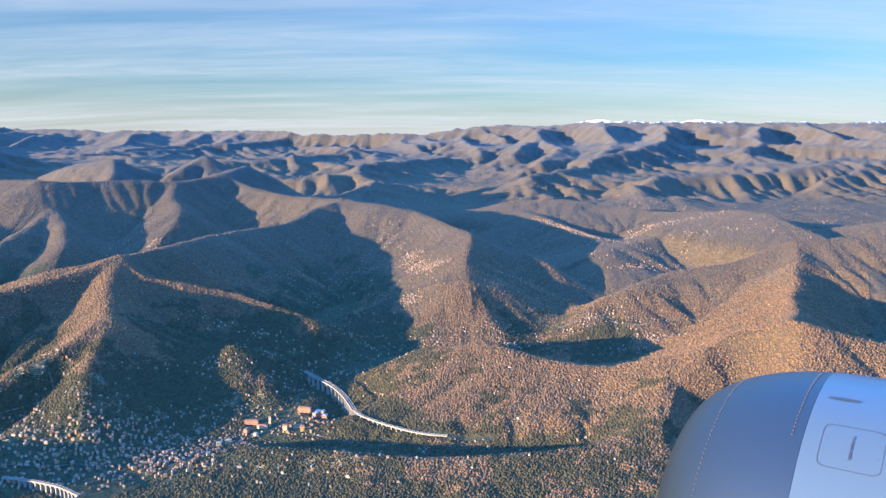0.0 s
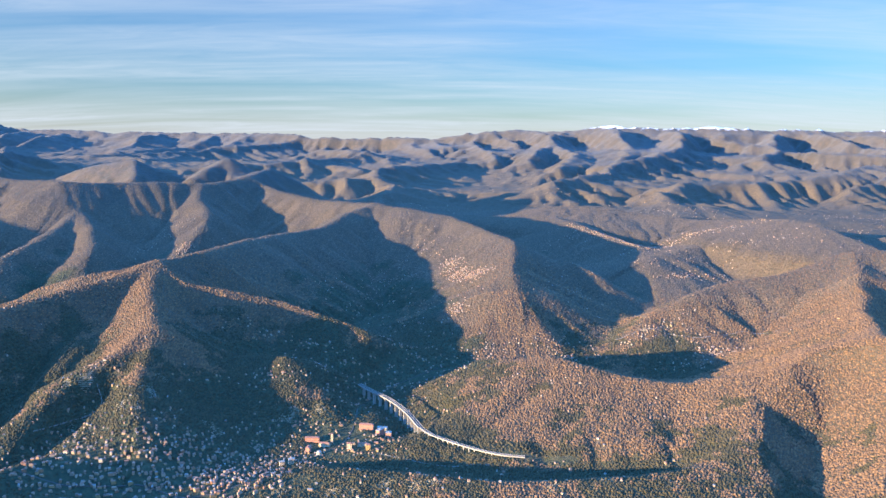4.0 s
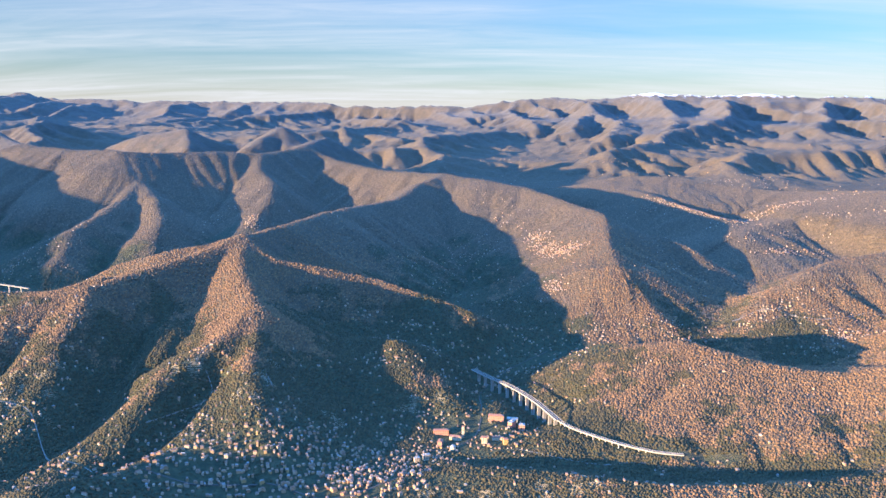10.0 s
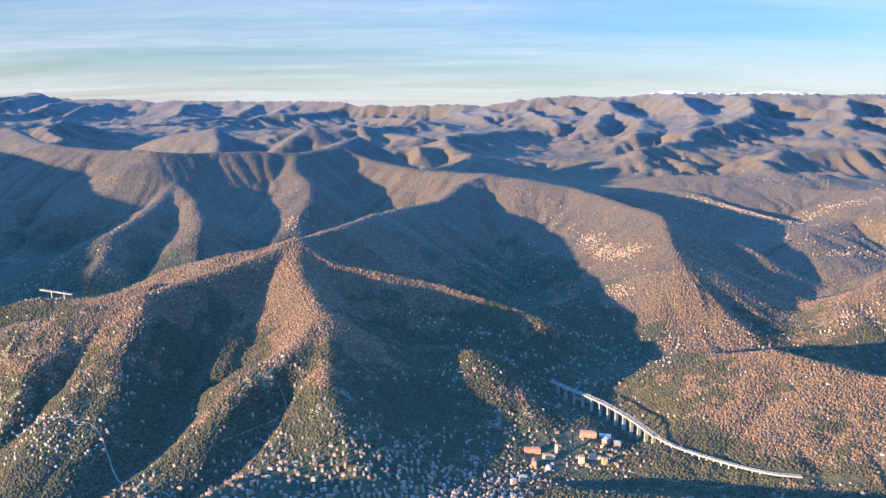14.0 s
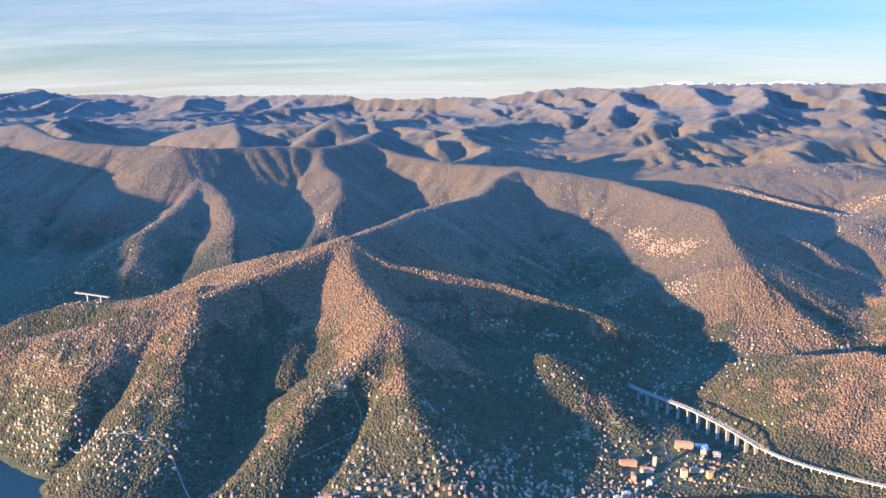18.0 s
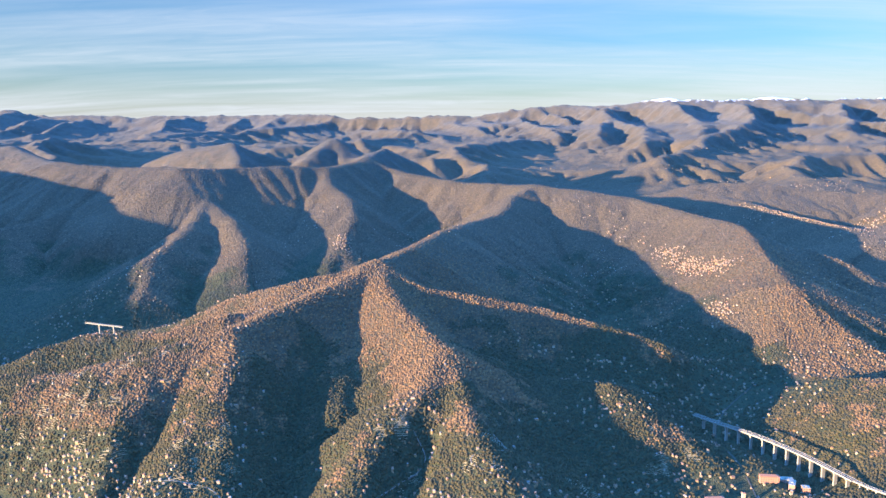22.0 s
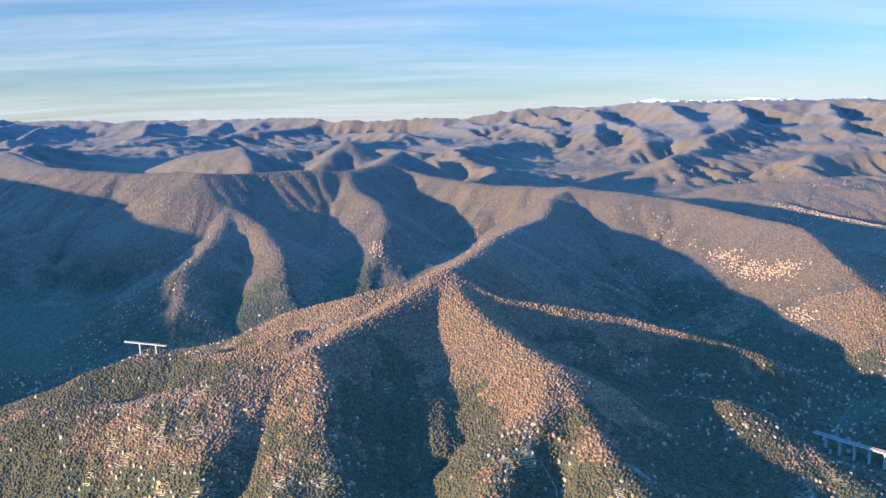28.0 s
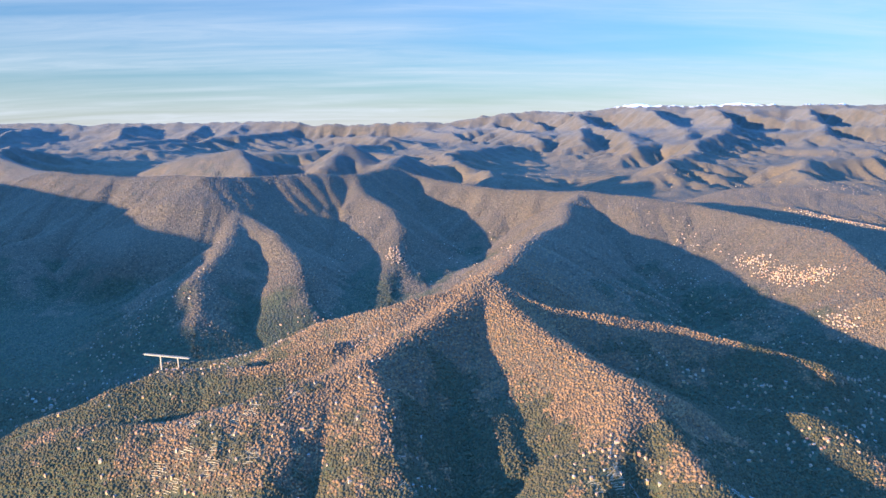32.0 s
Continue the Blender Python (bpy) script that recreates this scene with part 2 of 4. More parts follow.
# crest lines: points (x, y, z), how steep the ground falls on the left and on the right of the line's way
CRESTS = {
    "main": ([(-98, 745, 75), (-122, 715, 70), (-137, 660, 62), (-160, 620, 61), (-179, 575, 62), (-198, 525, 60), (-214, 489, 58)], 0.68, 0.68, 4),
    "main_west": ([(-214, 489, 58), (-254, 475, 52), (-290, 490, 41), (-316, 495, 28), (-335, 500, 17)], 0.61, 0.61),
    "front_west": ([(-214, 489, 58), (-240, 445, 51), (-270, 409, 45.5), (-257, 370, 35), (-248, 326, 15.5), (-244, 300, 4)], 0.95, 0.5, 4),
    "coast_hill": ([(-270, 409, 43), (-295, 404, 41), (-312, 400, 36.5), (-337, 398, 31), (-363, 404, 29), (-387, 410, 24), (-410, 405, 14), (-432, 395, 4)], 0.38, 0.7, 3),
    "bridge_hill": ([(-285, 452, 41), (-309, 448, 34), (-334, 456, 31), (-352, 456, 30.5), (-373, 450, 25.5), (-388, 445, 19), (-402, 440, 9)], 0.65, 0.6, 3),
    "front_east": ([(-214, 489, 58), (-202, 440, 48), (-179, 392, 41.5), (-172, 355, 31), (-163, 324, 21.5), (-166, 312, 14), (-176, 304, 12), (-187, 298, 11), (-197, 283, 10), (-207, 268, 7), (-214, 256, 3)], 0.7, 0.8, 5),
    # hill out of view, added to throw shade over the town
    "town_shade_hill": ([(-187, 298, 11), (-200, 274, 15), (-213, 258, 18), (-226, 249, 12), (-240, 240, 3)], 0.6, 0.6, 4),
    "front_mid": ([(-183, 385, 40), (-194, 352, 31), (-206, 333, 22.5), (-217, 320, 15), (-226, 309, 9), (-234, 298, 6), (-244, 284, 3)], 0.6, 0.62, 3),
    "low": ([(-214, 489, 58), (-189, 466, 50), (-160, 468, 45), (-133, 466, 40), (-95, 452, 31), (-66, 434, 24), (-52, 424, 14)], 0.61, 0.68),
    "knoll": ([(-130, 408, 22), (-112, 392, 26), (-95, 374, 16.5), (-80, 358, 7)], 0.55, 0.55),
    "east": ([(-98, 745, 75), (-62, 722, 73), (-25, 700, 68), (8, 640, 61), (22, 605, 59), (17, 541, 46), (18, 522, 38), (22, 502, 30), (29, 484, 22.5), (37, 466, 15), (44, 448, 6)], 0.62, 0.5, 1.5),
    "east_rib": ([(12, 562, 47), (2, 527, 36), (-3, 495, 24), (-6, 462, 11)], 0.45, 0.5, 5),
    "strip": ([(44, 606, 40), (56, 603, 43.5), (66, 600, 44), (80, 586, 39), (93, 574, 30.5), (97, 569, 22)], 0.6, 0.6, 0.6),
    "high": ([(-98, 745, 75), (-160, 785, 75), (-215, 835, 82), (-249, 875, 87), (-254, 902, 96), (-241, 922, 102), (-268, 940, 93), (-299, 945, 113), (-326, 936, 94), (-352, 930, 91), (-382, 934, 98), (-409, 936, 109), (-457, 950, 103), (-510, 970, 90)], .7, .7, 5),
    "round_top_a": ([(-409, 936, 108), (-396, 902, 98), (-388, 875, 88)], .8, .8, 5),
    "round_top_c": ([(-299, 945, 111), (-312, 908, 101), (-320, 884, 92)], .8, .8, 5),
    "round_top_d": ([(-241, 922, 102), (-252, 893, 97), (-262, 872, 89)], .8, .8, 4),
    "ledge": ([(-38, 338, 7.0), (-34, 333, 6.9), (-21, 325, 6.2), (-6, 319, 5.8), (22, 316, 5.6)], .25, .8),
    "bridge_bank": ([(-316, 495, 26), (-345, 507, 17.5), (-370, 513, 16.5), (-392, 520, 10)], .5, .5),
    "plateau": ([(-254, 902, 97), (-262, 860, 91), (-288, 808, 88.5), (-325, 795, 91), (-365, 768, 91), (-401, 741, 93), (-426, 785, 92), (-478, 818, 90), (-545, 850, 92), (-590, 900, 93), (-660, 950, 109), (-760, 1000, 100), (-950, 1080, 90)], 0.68, 0.68, 9),
    "village_spur": ([(-288, 808, 88.5), (-277, 768, 76), (-257, 730, 66.5), (-250, 698, 58), (-253, 669, 47), (-255, 650, 42), (-252, 628, 26)], 0.72, 0.5, 3),
    "fork_east": ([(-401, 741, 93), (-372, 711, 70), (-335, 660, 60), (-315, 611, 45), (-325, 585, 30), (-334, 563, 19)], 0.74, 0.68, 4),
    "fork_west": ([(-372, 711, 70), (-365, 650, 57), (-372, 590, 44), (-366, 560, 31), (-362, 543, 21)], 0.68, 0.68, 4),
    "lone_peak": ([(-488, 826, 86), (-501, 812, 75), (-507, 790, 65), (-519, 735, 53), (-537, 700, 49), (-575, 655, 36)], 0.68, 0.68, 1.0),
    "plateau_rib": ([(-476, 818, 90), (-466, 790, 82), (-462, 768, 76), (-455, 745, 62)], 0.72, 0.72, 1.2),
    "plateau_rib_b": ([(-432, 795, 92), (-440, 765, 80), (-446, 748, 68)], 0.72, 0.72, 1.2),
    "plateau_rib_c": ([(-545, 850, 91), (-540, 822, 82), (-545, 795, 68)], 0.72, 0.72, 1.2),
    "plateau_rib_d": ([(-600, 905, 93), (-600, 870, 84), (-612, 840, 70)], 0.72, 0.72, 1.2),
    # unseen ridge at the far left, set high to shade the valley
    "west_shade_ridge": ([(-860, 850, 110), (-740, 720, 104), (-680, 610, 100), (-640, 510, 92), (-610, 450, 78), (-585, 405, 56), (-570, 355, 30)], 0.54, 0.54),
    "cut_hill": ([(-47, 374, 3), (-26, 385, 14), (8, 397, 23), (25, 395, 27), (60, 366, 23)], 0.57, 0.27, 3),
    "cut_hill_rib": ([(-38, 331, 6.6), (-48, 330, 5.8), (-58, 330, 4)], 0.3, 0.3, 3),
    "cut_hill_back": ([(60, 366, 23), (85, 357, 24), (105, 355, 29), (140, 350, 40), (166, 345, 51), (205, 338, 42), (270, 330, 45), (400, 300, 50)], 0.57, 0.5, 3),
    "brown_spur": ([(107, 353, 29), (104, 330, 24), (92, 306, 15), (74, 285, 9), (60, 262, 3)], 1.0, 0.41, 2),
    "olive_hill": ([(-98, 296, 3), (-77, 298, 8), (-50, 294, 9), (-20, 289, 10), (26, 284, 12), (60, 290, 14), (95, 305, 18)], 0.5, 0.27, 3),
    "tip": ([(70, 478, 11), (98, 490, 24), (124, 508, 32), (165, 540, 39), (210, 548, 44), (267, 560, 59), (334, 575, 62), (420, 600, 70), (560, 640, 75)], 0.68, 0.43, 4),
    "saddle": ([(267, 560, 59), (240, 500, 46), (215, 450, 41), (190, 395, 44), (167, 348, 51)], 0.61, 0.54),
    "town_ridge": ([(58, 884, 50), (89, 880, 62), (145, 870, 64), (186, 850, 59), (231, 820, 55), (267, 790, 58), (291, 720, 66), (303, 690, 65), (347, 690, 52), (430, 690, 61), (600, 760, 70)], 0.5, 0.22, 4),
    "town_shelf": ([(66, 862, 53), (100, 798, 53), (124, 752, 46), (148, 700, 41), (139, 643, 37.5)], 0.31, 0.36, 4),
    "town_nose": ([(139, 643, 37.5), (184, 680, 43), (250, 720, 49), (291, 720, 64)], 0.2, 0.4, 3),
    "lone_hill": ([(195, 1050, 55), (286, 1100, 85), (350, 1180, 95), (509, 1250, 94), (640, 1330, 100), (800, 1500, 110)], 0.47, 0.47, 14),
    "spike": ([(-340, 1225, 80), (-199, 1260, 100), (-150, 1330, 86), (-100, 1500, 100), (0, 1750, 112)], 0.54, 0.47),
    "mid_far": ([(60, 1190, 60), (153, 1200, 72), (240, 1330, 84), (330, 1550, 110), (420, 1900, 140), (474, 2310, 186)], 0.47, 0.47, 8),
    "skyline_west": ([(-2600, 3050, 158), (-1900, 2960, 160), (-1779, 2950, 186), (-1690, 2950, 164), (-1300, 2900, 155), (-801, 2800, 153), (-453, 2600, 151), (-150, 2500, 154), (9, 2460, 156)], 0.34, 0.41),
    "skyline_east": ([(9, 2460, 156), (84, 2450, 169), (230, 2450, 175), (330, 2380, 171), (474, 2310, 188), (620, 2310, 181), (783, 2310, 188), (950, 2310, 179), (1092, 2310, 184), (1180, 2330, 177), (1281, 2310, 183), (1500, 2350, 180), (2100, 2400, 180)], 0.34, 0.41),
}
rng = random.Random(5)
for name in ("skyline_west", "skyline_east"):
    pts = CRESTS[name][0]
    for (x0, y0, z0), (x1, y1, z1) in zip(pts, pts[1:]):
        for k in range(max(1, int(abs(x1 - x0) / 170))):
            f = (k + rng.random()) / max(1, int(abs(x1 - x0) / 170))
            x, y, z = x0 + f * (x1 - x0), y0 + f * (y1 - y0), (z0 + f * (z1 - z0)) * 0.96
            line, bend = [(x, y, z)], rng.uniform(-0.5, 0.5)
            for step in range(rng.randint(4, 7)):
                bend += rng.uniform(-0.35, 0.35)
                x, y, z = x + 150 * bend, y - 160, max(60, z - rng.uniform(6, 17))
                line.append((x, y, z))
            CRESTS["far_spur_%s_%d_%d" % (name, x0, k)] = (line, .42, .42)


for k in range(60):
    x, y = rng.uniform(-1700, 1500), rng.uniform(1120, 2150)
    z, line, aim = 58 + (y - 1000) * 0.035 + rng.uniform(0, 26), [], rng.uniform(-0.7, 0.7)
    for step in range(rng.randint(3, 6)):
        line.append((x, y, z))
        aim += rng.uniform(-0.5, 0.5)
        x, y, z = x + 95 * math.sin(aim), y + 95 * math.cos(aim), z + rng.uniform(-12, 14)
    CRESTS["far_ridge_%d" % k] = (line, .37, .37)


def floor_height(x, y):
    right = np.interp(y, [200, 330, 400, 457, 600, 700, 780, 1000, 1300, 2000, 2600, 4000], [1.2, 1.5, 2.2, 5, 9, 13, 24, 40, 46, 62, 80, 60])
    left = np.interp(y, [300, 520, 640, 800, 1000, 1300, 2000, 2600, 4000], [1.2, 3, 14, 36, 50, 46, 62, 80, 60])
    f = np.clip((x + 240 + 0.05 * (y - 450)) / -40, 0, 1)
    return right * (1 - f) + left * f


# clefts cut between the spurs: points (x, y, z) and the steepness of their sides
CLEFTS = [
    ([(-224, 440, 39), (-238, 402, 23), (-237, 370, 12), (-233, 340, 5), (-236, 312, 2.2), (-242, 292, 1.5)], 0.95),
    ([(-186, 347, 19), (-190, 338, 12), (-195, 322, 6), (-202, 302, 2.4), (-210, 286, 1.5)], 1.3),
    ([(-66, 385, 1.8), (-62, 400, 2.4), (-52, 416, 3.2), (-35, 436, 4.5)], 0.35),
    ([(-58, 378, 1.6), (-50, 362, 1.5), (-55, 345, 1.4)], 0.45),
    ([(136, 334, 24), (126, 318, 11), (110, 290, 4), (98, 268, 2)], 0.65),
    ([(-283, 384, 34), (-286, 357, 18), (-290, 338, 9), (-295, 324, 4)], 0.66),
    ([(-92, 318, 1.3), (-70, 314, 1.4), (-43, 309, 1.6), (-18, 304, 2.0), (10, 302, 2.8), (40, 301, 5), (62, 303, 8)], 0.5),
]


# the shore bulges out of view to carry the added shading hills
COAST = [(-2600, 700), (-900, 420), (-640, 330), (-520, 325), (-470, 385), (-400, 370), (-340, 350), (-305, 329), (-292, 315), (-275, 285), (-258, 255), (-240, 228), (-150, 220), (0, 215), (300, 205), (2500, 150)]


def polyline(x, y, pts):
    """Distance, arc length, height and side of the nearest point of a line, for arrays of points."""
    best = np.full(x.shape, 1e9)
    arc, z, side = np.zeros(x.shape), np.zeros(x.shape), np.zeros(x.shape)
    run = 0.0
    for a, c in zip(pts, pts[1:]):
        dx, dy = c[0] - a[0], c[1] - a[1]
        length = math.hypot(dx, dy)
        t = np.clip(((x - a[0]) * dx + (y - a[1]) * dy) / length ** 2, 0, 1)
        d = np.hypot(x - a[0] - t * dx, y - a[1] - t * dy)
        near = d < best
        best = np.where(near, d, best)
        arc = np.where(near, run + t * length, arc)
        side = np.where(near, dx * (y - a[1]) - dy * (x - a[0]), side)
        if len(a) > 2:
            z = np.where(near, a[2] + t * (c[2] - a[2]), z)
        run += length
    return best, arc, z, side


def raw_height(x, y):
    """The height of the ground before the streams have cut it, at arrays of places."""
    x, y = np.asarray(x, float), np.asarray(y, float)
    far = np.clip((y - 900) / 900, 0, 1)
    big = 1 + 3 * far
    wx = x + 3.0 * big * perlin(x / (38 * big), y / (38 * big), 11)
    wy = y + 3.0 * big * perlin(x / (38 * big) + 7.7, y / (38 * big), 12)
    base = floor_height(x, y)
    soft = 1.3 + 1.2 * far
    total = np.exp((base + 1.2 * fbm(x / 40, y / 40, 3, 3) + far * 40 * (0.5 - np.abs(fbm(x / 240, y / 240, 6, 21))) - 100) / soft)
    for i, (pts, kl, kr, *more) in enumerate(CRESTS.values()):
        py = [p[1] for p in pts]
        reach = 150 if max(py) < 1150 else 420
        best, run = np.full(x.shape, -30.0), 0.0
        for a, c in zip(pts, pts[1:]):
            dx, dy = c[0] - a[0], c[1] - a[1]
            length = math.hypot(dx, dy)
            use = (x > min(a[0], c[0]) - reach) & (x < max(a[0], c[0]) + reach) & (y > min(a[1], c[1]) - reach) & (y < max(a[1], c[1]) + reach)
            if use.any():
                ux, uy, sc = wx[use], wy[use], big[use]
                t = np.clip(((ux - a[0]) * dx + (uy - a[1]) * dy) / length ** 2, 0, 1)
                d = np.hypot(ux - a[0] - t * dx, uy - a[1] - t * dy)
                arc, z = run + t * length, a[2] + t * (c[2] - a[2])
                side = dx * (uy - a[1]) - dy * (ux - a[0])
                k = np.where(side > 0, kl, kr)
                deep = np.maximum(8, 2.2 * (z - base[use]))
                rib = perlin(arc / (19 * sc) + 31 * i, d / (60 * sc) + np.sign(side) * 9, 40 + i % 60) + 0.5 * perlin(arc / (8 * sc) + 5 * i, d / (30 * sc), 41 + i % 60)
                rib = rib * (1.2 - 0.2 * sc)
                brow = (more[0] if more else 1.6) * np.sqrt(sc)
                dd = np.sqrt(d * d + brow * brow) - brow
                h = z - deep * (1 - np.exp(-k * dd / deep)) + rib * 0.42 * np.minimum(k, 0.65) * np.minimum(d, 22 * sc) * np.clip(1.4 - d / (130 * sc), 0, 1)
                h = h - np.maximum(0, d - 0.62 * reach) * 1.4
                best[use] = np.maximum(best[use], h + 0.7 * perlin(arc / (14 * sc), arc * 0, 7 + i) * sc)
            run += length
        near = best > -25
        total[near] += np.exp((best[near] - 100) / soft[near])
    h = 100 + soft * np.log(total)
    back = np.clip((y - 700) / 500, 0, 1)
    h = h + 0.5 * fbm(x / 9, y / 9, 3, 90) * (1 + 2 * far)
    h = h + back * (1 + 0.8 * far) * (2.4 - 8 * np.abs(fbm(x / 110 + 3, y / 110, 4, 33)))
    h = h + far * np.clip((2150 - y) / 350, 0, 1) * (3.0 - 10 * np.abs(fbm(x / 95 + 9, y / 150 + 2, 4, 71)) - 6 * np.abs(fbm(x / 40, y / 62, 2, 77)))
    for pts, k in CLEFTS:
        use = (x > -300) & (x < 220) & (y > 255) & (y < 470)
        if use.any():
            d, arc, z, side = polyline(wx[use], wy[use], pts)
            h[use] = np.where(d < 60, np.minimum(h[use], z + k * np.maximum(d - 1.5, 0) + 0.07 * np.maximum(d - 18, 0) ** 2), h[use])
    d, arc, z, side = polyline(x, y, COAST)
    sea = np.where(side > 0, d, -d)
    return np.where(sea > 0, np.minimum(h, 0.5 + sea * 0.9), -0.25 * (-sea) - 0.3)


def erode(x0, x1, y0, y1, cell, steps, rate, smooth, edge):
    """What running water takes away from the raw ground: a grid of changes in height, tapered to its border."""
    xs, ys = np.arange(x0, x1, cell), np.arange(y0, y1, cell)
    gx, gy = np.meshgrid(xs, ys)
    h = raw_height(gx, gy)
    start, (ny, nx) = h.copy(), h.shape
    index = np.arange(ny * nx).reshape(ny, nx)
    for step in range(steps):
        wide = np.pad(h, 1, constant_values=1e6)
        best, to, gap = np.zeros(h.shape), index.copy(), np.ones(h.shape)
        for j in (-1, 0, 1):
            for i in (-1, 0, 1):
                if i or j:
                    away = math.hypot(i, j)
                    fall = (h - wide[1 + j:1 + j + ny, 1 + i:1 + i + nx]) / away
                    steeper = fall > best
                    best = np.where(steeper, fall, best)
                    to = np.where(steeper, index + j * nx + i, to)
                    gap = np.where(steeper, away, gap)
        order = np.argsort(h.ravel(), kind="stable").tolist()
        to, area = to.ravel().tolist(), [1.0] * (ny * nx)
        for i in reversed(order):
            if to[i] != i:
                area[to[i]] += area[i]
        power = (rate * np.minimum(np.array(area), 400) ** 0.5 / gap.ravel()).tolist()
        level = h.ravel().tolist()
        for i in order:
            if to[i] != i:
                level[i] = (level[i] + power[i] * level[to[i]]) / (1 + power[i])
        h = np.array(level).reshape(ny, nx)
        wide = np.pad(h, 1, mode="edge")
        h = h + smooth * (wide[:-2, 1:-1] + wide[2:, 1:-1] + wide[1:-1, :-2] + wide[1:-1, 2:] - 4 * h)
    taper = np.clip(np.minimum.reduce([gx - x0, xs[-1] - gx, gy - y0, ys[-1] - gy]) / edge, 0, 1)
    return x0, y0, cell, (h - start) * taper * np.clip((168 - start) / 25, 0.2, 1)


CUTS = [erode(-700, 460, 250, 1080, 3.4, 11, 0.032, 0.045, 40), erode(-2300, 1900, 960, 2700, 10, 34, 0.1, 0.006, 130)]


def height(x, y):
    """The height of the ground at arrays of places."""
    x, y = np.asarray(x, float), np.asarray(y, float)
    h = raw_height(x, y)
    for x0, y0, cell, change in CUTS:
        u, v = (x - x0) / cell, (y - y0) / cell
        inside = (u > 0) & (v > 0) & (u < change.shape[1] - 1.001) & (v < change.shape[0] - 1.001)
        i, j = np.where(inside, u, 0).astype(int), np.where(inside, v, 0).astype(int)
        fu, fv = u - i, v - j
        step = (change[j, i] * (1 - fu) + change[j, i + 1] * fu) * (1 - fv) + (change[j + 1, i] * (1 - fu) + change[j + 1, i + 1] * fu) * fv
        h = h + np.where(inside, step, 0)
    return h


def grid_mesh(name, xs, ys, hs):
    """A sheet of quads from 2D arrays."""
    rows, cols = xs.shape
    me = bpy.data.meshes.new(name)
    me.vertices.add(rows * cols)
    me.vertices.foreach_set("co", np.stack([xs, ys, hs], -1).reshape(-1).astype(np.float32))
    idx = np.arange(rows * cols).reshape(rows, cols)
    quads = np.stack([idx[:-1, :-1], idx[:-1, 1:], idx[1:, 1:], idx[1:, :-1]], -1).reshape(-1)
    me.loops.add(len(quads))
    me.loops.foreach_set("vertex_index", quads.astype(np.int32))
    me.polygons.add(len(quads) // 4)
    me.polygons.foreach_set("loop_start", np.arange(0, len(quads), 4, dtype=np.int32))
    me.polygons.foreach_set("use_smooth", np.ones(len(quads) // 4, dtype=bool))
    me.update(calc_edges=True)
    return me


ROWS_Y = np.concatenate([np.linspace(-1500, 180, 12), np.geomspace(205, 4300, 600)])
U = np.linspace(0, 1, 620)
GY = np.repeat(ROWS_Y[:, None], len(U), 1)
REACH = np.maximum(GY, 330)
GX = (-250 - 0.85 * REACH) * (1 - U) + (150 + 0.75 * REACH) * U
GZ = height(GX, GY)
ground_mesh = grid_mesh("ground", GX, GY, GZ)
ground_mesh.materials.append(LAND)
ground = tagged(new("ground", ground_mesh), "steep wooded coastal hills with brown autumn woods and valleys", "hills", kind="structure")

bm = bmesh.new()
vs = [bm.verts.new(p) for p in ((-4500, -4500, 0), (4500, -4500, 0), (4500, 700, 0), (-4500, 700, 0))]
bm.faces.new(vs)
me = bpy.data.meshes.new("water")
bm.to_mesh(me)
bm.free()
me.materials.append(SEA)
tagged(new("water", me), "calm dark blue-green sea along the shore", "sea", kind="structure")


# ---------------------------------------------------------------- helpers for things
def mesh_of(name, verts, faces, materials, smooth=False):
    me = bpy.data.meshes.new(name)
    me.from_pydata([tuple(v) for v in verts], [], [tuple(f) for f in faces])
    for mt in materials:
        me.materials.append(mt)
    if smooth:
        me.polygons.foreach_set("use_smooth", np.ones(len(me.polygons), dtype=bool))
    me.update()
    return me


def part(name, me, parent, label="", m=None):
    ob = new(name, me)
    ob.parent = parent
    if m is not None:
        ob.matrix_basis = m
    return tagged(ob, label) if label else ob


def box(w, d, h, z0=0.0, cx=0.0, cy=0.0, bevel=0.0):
    """Corners and faces of a box that stands on z0; bevel draws its top in."""
    b = bevel
    v = [(cx + sx * w / 2, cy + sy * d / 2, z0) for sx, sy in ((-1, -1), (1, -1), (1, 1), (-1, 1))]
    v += [(cx + sx * (w / 2), cy + sy * (d / 2), z0 + h - b) for sx, sy in ((-1, -1), (1, -1), (1, 1), (-1, 1))]
    f = [(0, 1, 5, 4), (1, 2, 6, 5), (2, 3, 7, 6), (3, 0, 4, 7), (3, 2, 1, 0)]
    if b:
        v += [(cx + sx * (w / 2 - b), cy + sy * (d / 2 - b), z0 + h) for sx, sy in ((-1, -1), (1, -1), (1, 1), (-1, 1))]
        f += [(4, 5, 9, 8), (5, 6, 10, 9), (6, 7, 11, 10), (7, 4, 8, 11), (8, 9, 10, 11)]
    else:
        f += [(4, 5, 6, 7)]
    return v, f


def merged(pieces):
    verts, faces = [], []
    for v, f in pieces:
        k = len(verts)
        verts += v
        faces += [tuple(i + k for i in q) for q in f]
    return verts, faces


